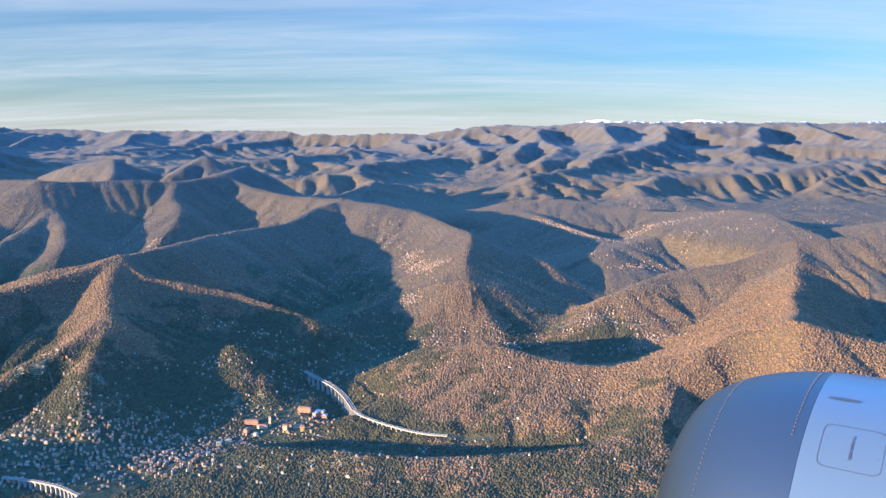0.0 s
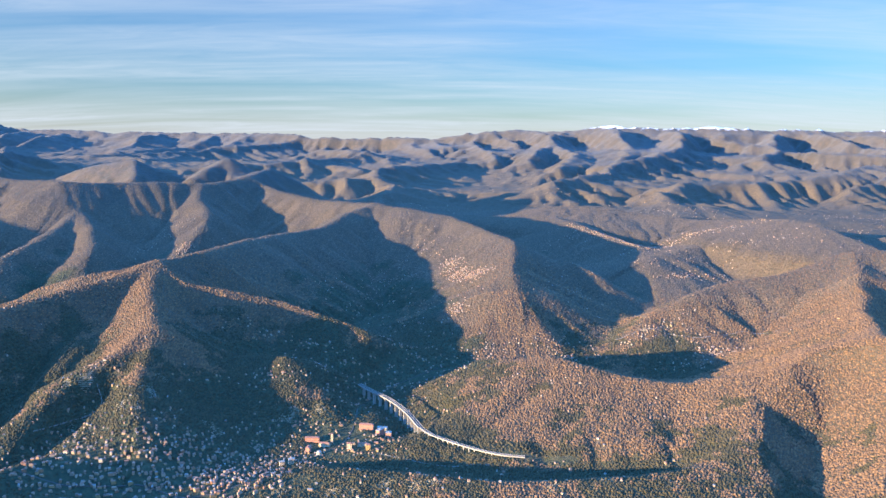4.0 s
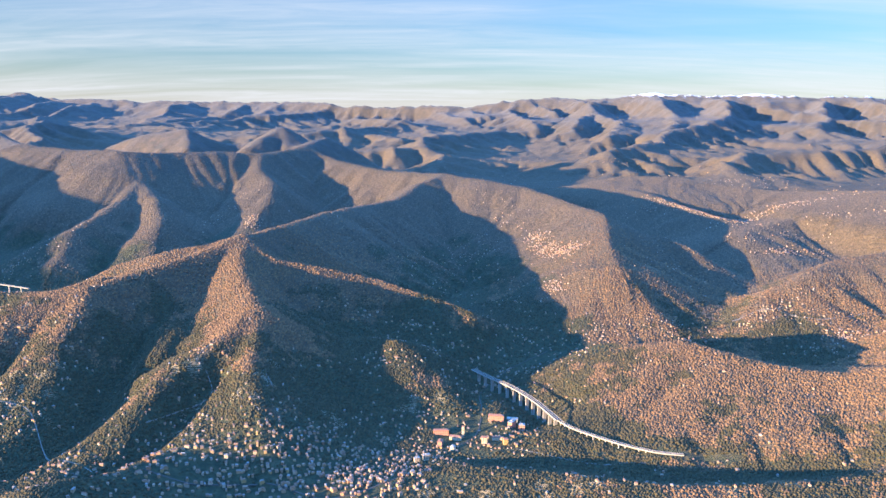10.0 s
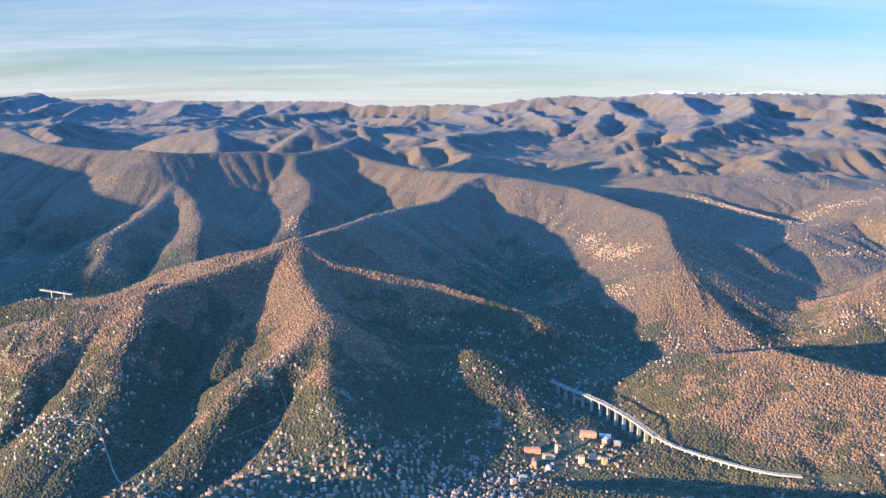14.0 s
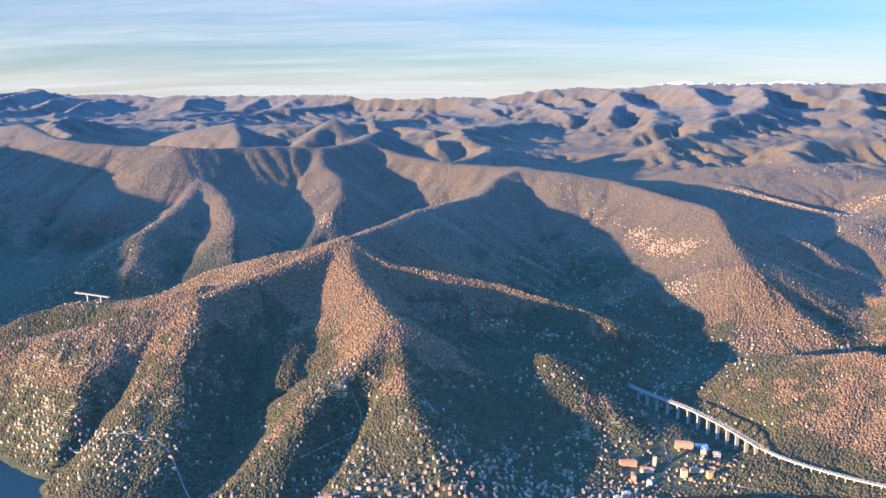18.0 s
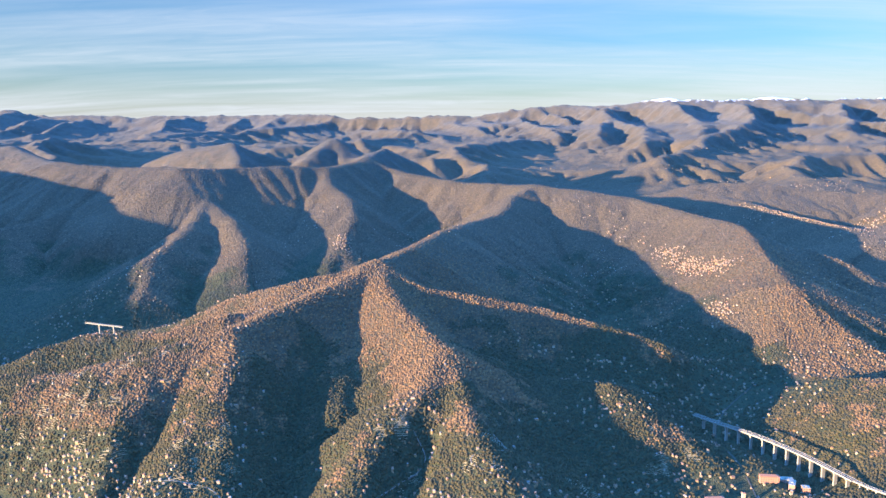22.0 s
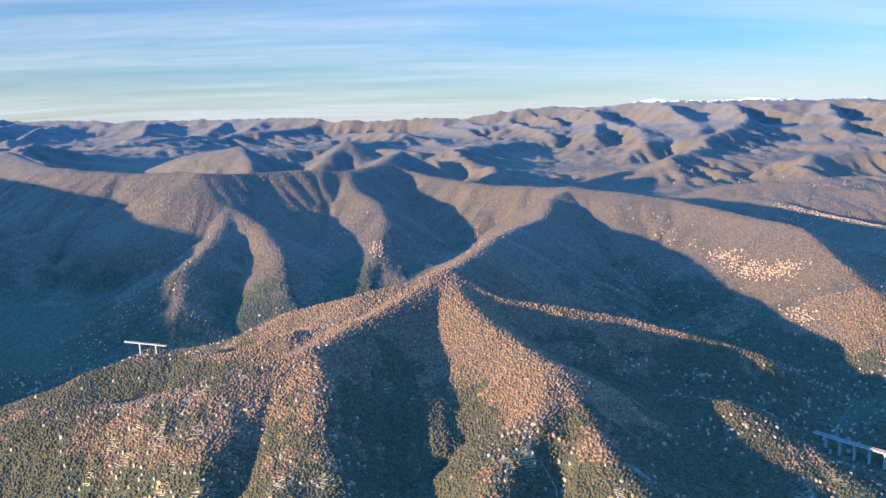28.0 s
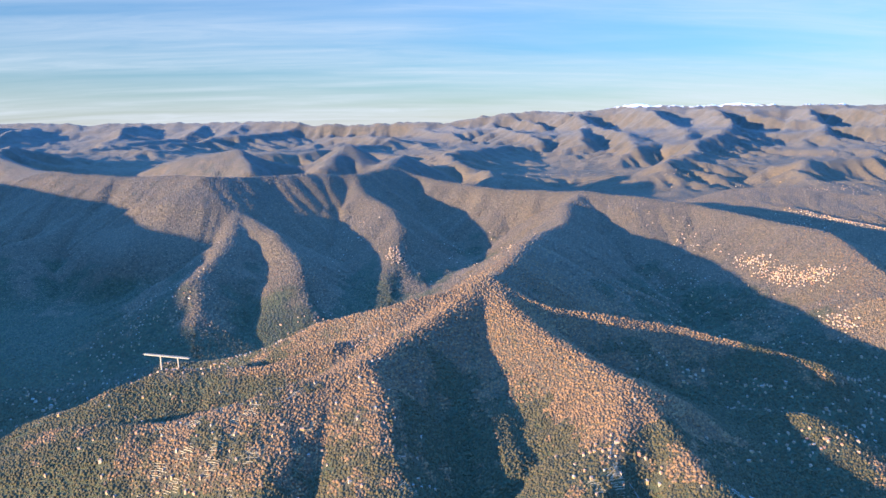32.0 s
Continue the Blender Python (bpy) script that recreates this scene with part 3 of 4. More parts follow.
def gable(w, d, z, rise, over=0.06, hip=0.0):
    """A pitched roof over a w by d plan, ridge along x, with eaves and thickness; hip draws the ridge's ends in."""
    a, c, t = w / 2 + over, d / 2 + over, 0.05
    r = a - hip * w
    v = [(-a, -c, z), (a, -c, z), (a, c, z), (-a, c, z), (-r, 0, z + rise), (r, 0, z + rise)]
    v += [(-a, -c, z - t), (a, -c, z - t), (a, c, z - t), (-a, c, z - t)]
    f = [(0, 1, 5, 4), (2, 3, 4, 5), (1, 2, 5), (3, 0, 4), (6, 7, 1, 0), (7, 8, 2, 1), (8, 9, 3, 2), (9, 6, 0, 3), (9, 8, 7, 6)]
    return v, f


def tinted(name, stops, rough=0.8, island=False, grain=3.0):
    """A coat whose tint differs from piece to piece, with a little dirt."""
    m, n, l, b = mat(name, rough)
    src = n.new("ShaderNodeNewGeometry") if island else n.new("ShaderNodeObjectInfo")
    r = ramp(n, stops)
    r.color_ramp.interpolation = "CONSTANT"
    l.new(src.outputs["Random Per Island" if island else "Random"], r.inputs[0])
    geo, nz, mx = n.new("ShaderNodeNewGeometry"), n.new("ShaderNodeTexNoise"), n.new("ShaderNodeMixRGB")
    nz.inputs["Scale"].default_value, nz.inputs["Detail"].default_value = grain, 4
    mx.blend_type = "MULTIPLY"
    mx.inputs[0].default_value = 0.35
    l.new(geo.outputs["Position"], nz.inputs["Vector"])
    l.new(r.outputs[0], mx.inputs[1])
    l.new(nz.outputs["Fac"], mx.inputs[2])
    l.new(mx.outputs[0], b.inputs["Base Color"])
    return m


WALL_TINTS = [(0, (0.32, 0.22, 0.135)), (0.2, (0.31, 0.20, 0.115)), (0.36, (0.36, 0.28, 0.19)), (0.5, (0.24, 0.18, 0.125)), (0.6, (0.27, 0.145, 0.085)), (0.68, (0.33, 0.22, 0.10)), (0.82, (0.38, 0.31, 0.23)), (0.93, (0.24, 0.20, 0.15))]
ROOF_TINTS = [(0, (0.23, 0.12, 0.08)), (0.3, (0.27, 0.16, 0.11)), (0.5, (0.19, 0.14, 0.12)), (0.68, (0.22, 0.21, 0.20)), (0.84, (0.30, 0.20, 0.14))]
PLASTER, TILES = tinted("plaster_wall", WALL_TINTS), tinted("roof_covering", ROOF_TINTS)
PLASTER_FAR, TILES_FAR = tinted("plaster_far", WALL_TINTS, island=True), tinted("roofs_far", ROOF_TINTS, island=True)
CONCRETE = plain("grey_concrete", (0.24, 0.225, 0.20), 0.85, vary=0.25)
ASPHALT = plain("asphalt", (0.05, 0.047, 0.042), 0.9, vary=0.2)
PALE_ROAD = plain("pale_road", (0.13, 0.12, 0.105), 0.9, vary=0.25, scale=0.6)
BRICK_RED = plain("red_plaster", (0.30, 0.15, 0.105), 0.85, vary=0.15)
OCHRE = plain("ochre_plaster", (0.42, 0.25, 0.09), 0.85, vary=0.15)
CREAM = plain("cream_plaster", (0.44, 0.34, 0.23), 0.85, vary=0.15)
DARK_GLASS = plain("window_glass", (0.03, 0.035, 0.045), 0.15, vary=0.1)
RED_TILES = plain("red_tiles", (0.21, 0.10, 0.065), 0.85, vary=0.3)
STONE = plain("terrace_stone", (0.2, 0.172, 0.12), 0.9, vary=0.3)


# ---------------------------------------------------------------- settlements
# middle of the cluster, spread along and across, turn, number of houses
CLUSTERS = [
    (-165, 285, 42, 16, 12, 300), (-118, 300, 20, 13, 35, 150), (-205, 300, 26, 14, 10, 120), (-97, 315, 13, 7, 30, 50),
    (-120, 328, 26, 12, 20, 130), (-140, 308, 20, 9, 20, 140), (-155, 300, 22, 8, 10, 100), (-104, 302, 12, 8, 40, 110), (-90, 400, 16, 22, 20, 40), (-50, 415, 22, 20, 20, 60), (-70, 352, 12, 20, 0, 30), (-60, 395, 16, 22, 30, 45), (-30, 440, 22, 16, 20, 60), (-5, 455, 12, 8, 0, 30),
    (-258, 335, 22, 17, 0, 50), (-303, 343, 14, 7, -25, 120), (-270, 322, 12, 7, -20, 90), (-318, 352, 12, 6, -20, 46), (-335, 375, 22, 18, -20, 44), (-365, 425, 22, 18, 10, 36), (-300, 385, 34, 16, 0, 28),
    (-193, 348, 8, 20, 15, 50), (-190, 318, 14, 9, 0, 36), (-165, 340, 10, 24, 15, 24), (-262, 375, 12, 22, 0, 20),
    (-350, 468, 16, 7, -10, 45), (-415, 500, 26, 22, 0, 90), (-400, 545, 20, 25, 0, 40), (-380, 600, 16, 30, 0, 35),
    (-18, 577, 6, 16, 22, 360), (-6, 566, 7, 9, 20, 110), (-23, 513, 5, 7, 10, 60), (-26, 605, 5, 10, 10, 90), (-45, 655, 12, 30, 20, 40), (-70, 570, 26, 40, 0, 45), (-40, 520, 20, 25, 0, 50),
    (-254, 656, 4, 7, 5, 120), (-290, 690, 14, 26, 0, 30), (-200, 690, 20, 30, 0, 35), (-168, 640, 8, 14, 30, 16), (-278, 455, 12, 5, 20, 14), (-315, 497, 9, 5, 20, 14), (-340, 500, 12, 2.5, 20, 34), (-355, 462, 16, 4, -5, 26),
    (-130, 440, 22, 4, -10, 26), (-90, 425, 20, 4, -20, 26), (-125, 375, 24, 8, 10, 16),
    (98, 477, 24, 3, 34, 60), (134, 452, 9, 6, 0, 50), (42, 449, 7, 4, 0, 35), (120, 470, 24, 10, 10, 30), (115, 440, 20, 14, 0, 35), (35, 465, 14, 10, 0, 30), (60, 560, 20, 30, 0, 40),
    (130, 742, 34, 5, -58, 420), (165, 728, 12, 7, -5, 170), (200, 735, 30, 7, -5, 170), (240, 740, 40, 14, 0, 60), (148, 690, 12, 14, 0, 40), (170, 620, 20, 4, 20, 130), (100, 760, 20, 16, 0, 40), (150, 640, 24, 12, 20, 25), (210, 665, 30, 16, 10, 45), (280, 660, 30, 20, 0, 30),
    (280, 1008, 36, 24, 10, 80), (330, 960, 60, 40, 0, 40), (430, 900, 60, 20, 10, 60), (180, 1140, 60, 40, 0, 40), (-60, 1050, 70, 30, 0, 30), (120, 960, 50, 24, 0, 40), (520, 1000, 60, 30, 0, 50),
    (240, 1400, 80, 50, 0, 40), (-20, 1300, 80, 50, 0, 30), (-420, 1500, 120, 80, 0, 30), (500, 1500, 90, 60, 0, 30),
    (-400, 560, 14, 20, 0, 50), (-300, 560, 12, 16, 0, 40), (-190, 590, 12, 14, 0, 30), (-110, 560, 22, 16, 0, 45), (-75, 610, 12, 22, 0, 60), (-110, 415, 12, 4, -20, 30), (-60, 452, 14, 4, -20, 40), (-120, 380, 12, 4, 0, 26), (-95, 352, 14, 6, 0, 26), (-350, 462, 12, 5, -10, 50),
    (-60, 338, 8, 7, 0, 40), (-92, 320, 10, 4, 10, 36), (-60, 323, 9, 3, 0, 16), (-78, 330, 8, 8, 0, 30),
    (10, 300, 40, 14, 0, 28), (-40, 290, 34, 12, 0, 40), (20, 372, 20, 8, -15, 12), (60, 345, 20, 8, 0, 10), (-28, 365, 10, 8, 0, 14), (170, 430, 30, 30, 0, 20),
]
rng = np.random.RandomState(12)
sites = []
for cx, cy, sx, sy, turn, count in CLUSTERS:
    u, v = rng.randn(count), rng.randn(count)
    c0, s0 = math.cos(radians(turn)), math.sin(radians(turn))
    for a, c in zip(np.clip(u, -2.2, 2.2) * sx * 0.8, np.clip(v, -2.2, 2.2) * sy * 0.8):
        sites.append((cx + a * c0 - c * s0, cy + a * s0 + c * c0, turn + rng.choice([0, 90]) + rng.randn() * 14, rng.rand(), rng.rand(), rng.rand()))
sites = np.array(sites)
LANDMARKS = [(-63, 346, 5.5), (-67, 329, 3.5), (-87, 333, 6), (-96, 314, 3), (-47, 362, 7), (-60, 378, 7)]
kept, cells = [], {}
gh = height(sites[:, 0], sites[:, 1])
for row, z in zip(sites, gh):
    x, y = row[0], row[1]
    if z < 0.8 or any(math.hypot(x - lx, y - ly) < lr for lx, ly, lr in LANDMARKS):
        continue
    near = [q for i in (-1, 0, 1) for j in (-1, 0, 1) for q in cells.get((int(x // 2) + i, int(y // 2) + j), ())]
    if any(math.hypot(x - q[0], y - q[1]) < 1.05 for q in near):
        continue
    cells.setdefault((int(x // 2), int(y // 2)), []).append((x, y))
    kept.append((*row, z))
kept.sort(key=lambda q: q[1])


def house_shape(size, kind):
    """Walls and roof of a house: a villa, a tall block or a long row."""
    w, d, h = ((1.25, 1.0, 0.9), (1.7, 1.2, 1.3), (2.1, 1.0, 1.0))[kind]
    w, d, h = w * size, d * size, h * size
    walls = merged([box(w, d, h + 1.2, -1.2), box(w * 0.28, d * 0.5, h * 0.55 + 1.2, -1.2, w * 0.6, 0.0)])
    if kind == 1:
        roof = merged([box(w + 0.1, d + 0.1, 0.12, h, bevel=0.04), box(w * 0.35, d * 0.4, 0.26, h + 0.1, w * 0.1, 0, 0.04)])
    else:
        roof = merged([gable(w, d, h, 0.34 * size, hip=0.3 if kind == 0 else 0.1), box(0.12, 0.12, 0.36 * size, h, w * 0.2, d * 0.12)])
    return walls, roof


def kind_of(x, y, r):
    town = math.hypot((x + 140) / 60, (y - 298) / 24) < 1.0
    return 1 if r < (0.42 if town else 0.06) else 2 if r < (0.6 if town else 0.2) else 0


SCALE = 0.7
MODELS = {}
for kind, name, label in ((0, "house", "small plastered hill house with a tiled hipped roof"), (1, "apartment_block", "tall plastered apartment block with a flat roof"), (2, "terraced_house", "long plastered house with a tiled gable roof")):
    walls, roof = house_shape(1.0, kind)
    MODELS[kind] = (name, label, mesh_of("wall", *walls, [PLASTER]), mesh_of("roof", *roof, [TILES]))
NEAR = 300
for x, y, turn, r, size, third, z in kept[:NEAR]:
    name, label, wall_mesh, roof_mesh = MODELS[kind_of(x, y, r)]
    thing = tagged(new(name), label, "building", group="houses of the town and its slopes")
    thing.matrix_basis = pose(x, y, z, 0, 0, turn) @ Matrix.Diagonal((SCALE * (0.8 + 0.45 * size), SCALE * (0.8 + 0.4 * third), SCALE * (0.8 + 0.5 * size), 1))
    part("wall", wall_mesh, thing)
    part("roof", roof_mesh, thing)
rest = {}
for x, y, turn, r, size, third, z in kept[NEAR:]:
    grow = 1.0 + 0.25 * max(0, y - 900) / 600
    key = "far_houses" if y > 520 else "hillside_houses"
    rest.setdefault(key, []).append((x, y, z, turn, kind_of(x, y, r), (SCALE if y < 306 else 0.58 if y < 520 else 0.54) * (0.75 + 0.5 * size) * grow))
for key, rows in rest.items():
    holder = tagged(new(key), "scattered pale plastered houses with tiled roofs among trees", "houses", kind="stuff")
    for pname, which, material in (("wall", 0, PLASTER_FAR), ("roof", 1, TILES_FAR)):
        pieces = []
        for x, y, z, turn, kind, size in rows:
            v, f = house_shape(size, kind)[which]
            c0, s0 = math.cos(radians(turn)), math.sin(radians(turn))
            pieces.append(([(x + a * c0 - c * s0, y + a * s0 + c * c0, z + e) for a, c, e in v], f))
        tagged(part(pname, mesh_of(pname, *merged(pieces), [material]), holder), kind="stuff")


# ---------------------------------------------------------------- roads, river, terraces
def smooth_line(pts, step=1.5):
    """Points along a soft curve through pts."""
    out = []
    q = [np.array(p, float) for p in pts]
    q = [2 * q[0] - q[1]] + q + [2 * q[-1] - q[-2]]
    for a, c, d, e in zip(q, q[1:], q[2:], q[3:]):
        n = max(2, int(np.linalg.norm(d - c) / step))
        for k in range(n):
            t = k / n
            out.append(0.5 * (2 * c + (d - a) * t + (2 * a - 5 * c + 4 * d - e) * t ** 2 + (3 * c - a - 3 * d + e) * t ** 3))
    out.append(q[-2])
    return out


def ribbon(pts, width, thick, lift=0.0, follow=True):
    """A road's slab along a line; follow lays it on the ground."""
    p = np.array(smooth_line(pts))
    t = np.gradient(p[:, :2], axis=0)
    t /= np.linalg.norm(t, axis=1)[:, None]
    nrm = np.stack([-t[:, 1], t[:, 0]], 1)
    sides = [p[:, :2] + nrm * width / 2, p[:, :2] - nrm * width / 2]
    if follow:
        zs = np.maximum(height(sides[0][:, 0], sides[0][:, 1]), height(sides[1][:, 0], sides[1][:, 1]))
        zs = np.convolve(np.pad(zs, 2, mode="edge"), np.ones(5) / 5, "valid") + lift
    else:
        zs = p[:, 2] + lift
    v, f = [], []
    for (a, c, z) in zip(sides[0], sides[1], zs):
        v += [(a[0], a[1], z), (c[0], c[1], z), (c[0], c[1], z - thick), (a[0], a[1], z - thick)]
    for i in range(len(zs) - 1):
        k = 4 * i
        f += [(k, k + 4, k + 5, k + 1), (k + 1, k + 5, k + 6, k + 2), (k + 2, k + 6, k + 7, k + 3), (k + 3, k + 7, k + 4, k)]
    f += [(0, 1, 2, 3), (len(v) - 1, len(v) - 2, len(v) - 3, len(v) - 4)]
    return v, f


ROADS = [
    ([(-120, 290), (-113, 300), (-111, 312), (-101, 320), (-86, 325), (-76, 335), (-73, 356), (-73, 380), (-60, 410), (-35, 440)], 0.4, "pale_street"),
    ([(-225, 292), (-190, 285), (-150, 290), (-125, 285), (-100, 300)], 0.6, "town_street"),
    ([(-300, 340), (-275, 330), (-255, 325), (-235, 305), (-210, 292)], 0.4, "coast_road"),
    ([(-205, 320), (-195, 335), (-187, 345), (-195, 356), (-186, 368)], 0.3, "hill_track"),
    ([(-160, 320), (-172, 332), (-160, 338), (-168, 350)], 0.3, "hill_track"),
    ([(-330, 392), (-315, 398), (-300, 392), (-290, 400)], 0.3, "hill_track"),
    ([(75, 472), (100, 478), (125, 470), (160, 480), (190, 470)], 0.7, "valley_road"),
    ([(-60, 322), (-45, 316), (-30, 312), (-12, 311)], 0.35, "valley_road"),
]
for line, width, name in ROADS:
    v, f = ribbon([(*p, 0) for p in line], width, 0.5, 0.12)
    tagged(new(name, mesh_of(name, v, f, [PALE_ROAD if "street" not in name else ASPHALT])), "narrow winding paved road on the ground", "road", kind="structure")

# pale dry-stone terraces in groups between the olive groves
rng = np.random.RandomState(4)
FIELDS, pieces = [], []
for cx, cy, sx, sy, count in ((-318, 392, 26, 12, 15), (-195, 340, 7, 16, 10), (-258, 335, 12, 12, 9), (-165, 335, 6, 14, 8), (-45, 290, 34, 8, 12), (15, 285, 26, 7, 7), (-335, 372, 12, 9, 7), (-130, 340, 18, 7, 4), (110, 480, 20, 10, 5), (-100, 360, 14, 10, 5), (-300, 350, 14, 8, 6), (-350, 420, 14, 8, 5)):
    for k in range(count):
        FIELDS.append((cx + rng.randn() * sx * 0.7, cy + rng.randn() * sy * 0.7, 1.6 + 1.9 * rng.rand()))
FX, FY = np.array([f[0] for f in FIELDS]), np.array([f[1] for f in FIELDS])
ANG = np.arctan2(height(FX + 2, FY) - height(FX - 2, FY), height(FX, FY - 2) - height(FX, FY + 2))
lines = []
for (fx, fy, rad), ang in zip(FIELDS, ANG):
    for row in np.arange(-rad, rad, 0.62):
        half = math.sqrt(max(0.2, rad * rad - row * row)) * (0.35 + 0.7 * rng.rand())
        s_ = np.linspace(-half, half, 7) + rng.randn() * 0.6
        bend = row + 0.03 * s_ * s_ + 0.1 * rng.randn()
        lines.append((fx + np.cos(ang) * s_ - math.sin(ang) * bend, fy + np.sin(ang) * s_ + math.cos(ang) * bend, ang))
LZ = height(np.concatenate([q[0] for q in lines]), np.concatenate([q[1] for q in lines])).reshape(-1, 7)
for (lx, ly, ang), lz in zip(lines, LZ):
    if lz.min() < 1:
        continue
    ox, oy = -math.sin(ang) * 0.045, math.cos(ang) * 0.045
    v, f = [], []
    for i in range(7):
        v += [(lx[i] - ox, ly[i] - oy, lz[i] - 0.3), (lx[i] + ox, ly[i] + oy, lz[i] - 0.3), (lx[i] + ox, ly[i] + oy, lz[i] + 0.17), (lx[i] - ox, ly[i] - oy, lz[i] + 0.17)]
    for i in range(6):
        q = 4 * i
        f += [(q + j, q + (j + 1) % 4, q + 4 + (j + 1) % 4, q + 4 + j) for j in range(4)]
    pieces.append((v, f))
tagged(new("terrace_walls", mesh_of("terrace_walls", *merged(pieces), [STONE])), "pale dry-stone terrace walls across the olive slopes", "terraces", kind="stuff")


# ---------------------------------------------------------------- viaducts
def viaduct(name, label, line, width, spacing, pier, rail=True, arches=False):
    """A deck on piers that stand on the ground."""
    thing = tagged(new(name), label, "viaduct")
    deck = part("deck", mesh_of("deck", *ribbon(line, width, 0.35, 0, False), [CONCRETE]), thing)
    pts = smooth_line(line)
    p = np.array(pts)
    part("carriageway", mesh_of("carriageway", *ribbon([(a, c, e + 0.05) for a, c, e in line], width - 0.3, 0.04, 0, False), [ASPHALT]), deck, "dark asphalt carriageway")
    if rail:
        t = np.gradient(p[:, :2], axis=0)
        t /= np.linalg.norm(t, axis=1)[:, None]
        for side in (-1, 1, 0):
            q = [(a - d[1] * side * (width / 2 - 0.06), c + d[0] * side * (width / 2 - 0.06), e + 0.2) for (a, c, e), d in zip(p, t)]
            part("parapet" if side else "median_barrier", mesh_of("parapet", *ribbon(q[::3] + [q[-1]], 0.09, 0.2, 0, False), [CONCRETE]), deck)
    run = np.concatenate([[0], np.cumsum(np.linalg.norm(np.diff(p[:, :2], axis=0), axis=1))])
    shared = {}
    for k in range(1, int(run[-1] / spacing) + 1):
        s_ = min(k * spacing - spacing * 0.05, run[-1])
        x, y, z = (np.interp(s_, run, p[:, i]) for i in range(3))
        x2, y2 = (np.interp(s_ + 0.5, run, p[:, i]) for i in range(2))
        foot = float(height(np.array([x]), np.array([y]))[0]) - 0.6
        tall = z - 0.35 - foot
        if tall < 1.0:
            continue
        v, f = merged([box(pier[0], pier[1], tall - 0.4), box(pier[0] * 1.3, pier[1] * 1.5, 0.4, tall - 0.4, bevel=0.05)])
        part("pier", mesh_of("pier", v, f, [CONCRETE]), thing, m=pose(x, y, foot, 0, 0, math.degrees(math.atan2(y2 - y, x2 - x))))
    return thing


viaduct("motorway_viaduct", "long curved motorway viaduct of grey concrete on tall piers", [(-76, 399, 8.6), (-69, 389, 8.6), (-58, 375, 8.6), (-49, 358, 8.7), (-42, 339, 8.8)], 2.3, 5.2, (0.5, 1.5))
viaduct("coast_viaduct", "pale concrete viaduct across the side valley beside houses", [(-379, 508.4, 21.7), (-372, 507, 21.2), (-364, 505.8, 20.5), (-357, 504.6, 19.9)], 1.5, 8.6, (0.55, 0.9))
viaduct("railway_viaduct", "low arched railway viaduct through the town", [(-172, 276, 5.2), (-158, 272.5, 5.2), (-146, 268, 5.2), (-135, 261, 5.2)], 1.3, 2.6, (0.5, 1.0))
cut = viaduct("motorway_ledge", "motorway on a long retaining wall along the hill foot", [(-42, 339, 8.8), (-36, 331, 8.4), (-21, 321, 7.4), (-8, 315, 6.9), (2, 313.4, 6.7)], 1.5, 2.6, (0.35, 1.3))


# ---------------------------------------------------------------- large buildings by the river
def block(name, label, x, y, turn, w, d, h, coat, cover, storeys, bays, flat=False, wing=None):
    """A large building: walls, roof and its windows row by row."""
    z = float(height(np.array([x]), np.array([y]))[0])
    thing = tagged(new(name), label, "building")
    thing.matrix_basis = pose(x, y, z, 0, 0, turn)
    part("wall", mesh_of("wall", *box(w, d, h + 1.5, -1.5), [coat]), thing)
    roof = merged([box(w + 0.16, d + 0.16, 0.14, h, bevel=0.05), box(w * 0.3, d * 0.4, 0.3, h + 0.12, 0, 0, 0.04)]) if flat else gable(w, d, h, 0.24 * d, 0.1, 0.18)
    part("roof", mesh_of("roof", *roof, [cover]), thing)
    pane = mesh_of("window", *box(0.26, 0.05, 0.36), [DARK_GLASS])
    for side in (-1, 1):
        for i in range(storeys):
            for j in range(bays):
                wx, wz = (j + 0.5) / bays * w - w / 2, (i + 0.35) * h / storeys
                part("window", pane, thing, m=pose(wx, side * (d / 2 + 0.005), wz))
    return thing


block("long_red_building", "long red plastered institute with rows of windows", -67, 347, -8, 6.4, 1.9, 2.3, BRICK_RED, RED_TILES, 3, 8)
block("red_corner_building", "red plastered building with a flat roof", -60.5, 343.5, 60, 4.2, 2.0, 2.6, BRICK_RED, CONCRETE, 3, 5, True)
block("red_end_building", "square reddish apartment building with a flat roof", -56.5, 342, -8, 2.4, 2.2, 2.5, BRICK_RED, CONCRETE, 3, 3, True)
block("rear_hall", "low grey flat-roofed hall behind the red buildings", -60, 349, -8, 4.5, 2.2, 1.3, CONCRETE, CONCRETE, 1, 5, True)
block("ochre_building", "small ochre yellow building near the river", -64.2, 326, 10, 1.8, 1.6, 2.3, OCHRE, RED_TILES, 3, 2)
block("orange_building", "narrow orange apartment house near the river", -72.5, 327.5, 5, 2.0, 1.6, 2.7, CREAM, RED_TILES, 4, 2)
block("river_row", "long low cream building along the river", -67, 331, -6, 4.6, 1.4, 1.3, CREAM, RED_TILES, 2, 6)
block("convent_wing", "long pink convent wing with a tiled roof", -90, 336, 4, 6.2, 1.6, 1.9, BRICK_RED, RED_TILES, 2, 7)
block("convent_hall", "cream convent hall with a tiled roof", -84, 332.5, -10, 4.8, 1.7, 1.6, CREAM, RED_TILES, 2, 5)
block("church_nave", "pink church nave with a tiled roof", -90, 327, 80, 3.0, 1.8, 2.3, BRICK_RED, RED_TILES, 1, 3)
block("bell_tower", "tall square stone bell tower with a low roof", -81, 334.5, 4, 0.95, 0.95, 4.6, CREAM, RED_TILES, 4, 1)
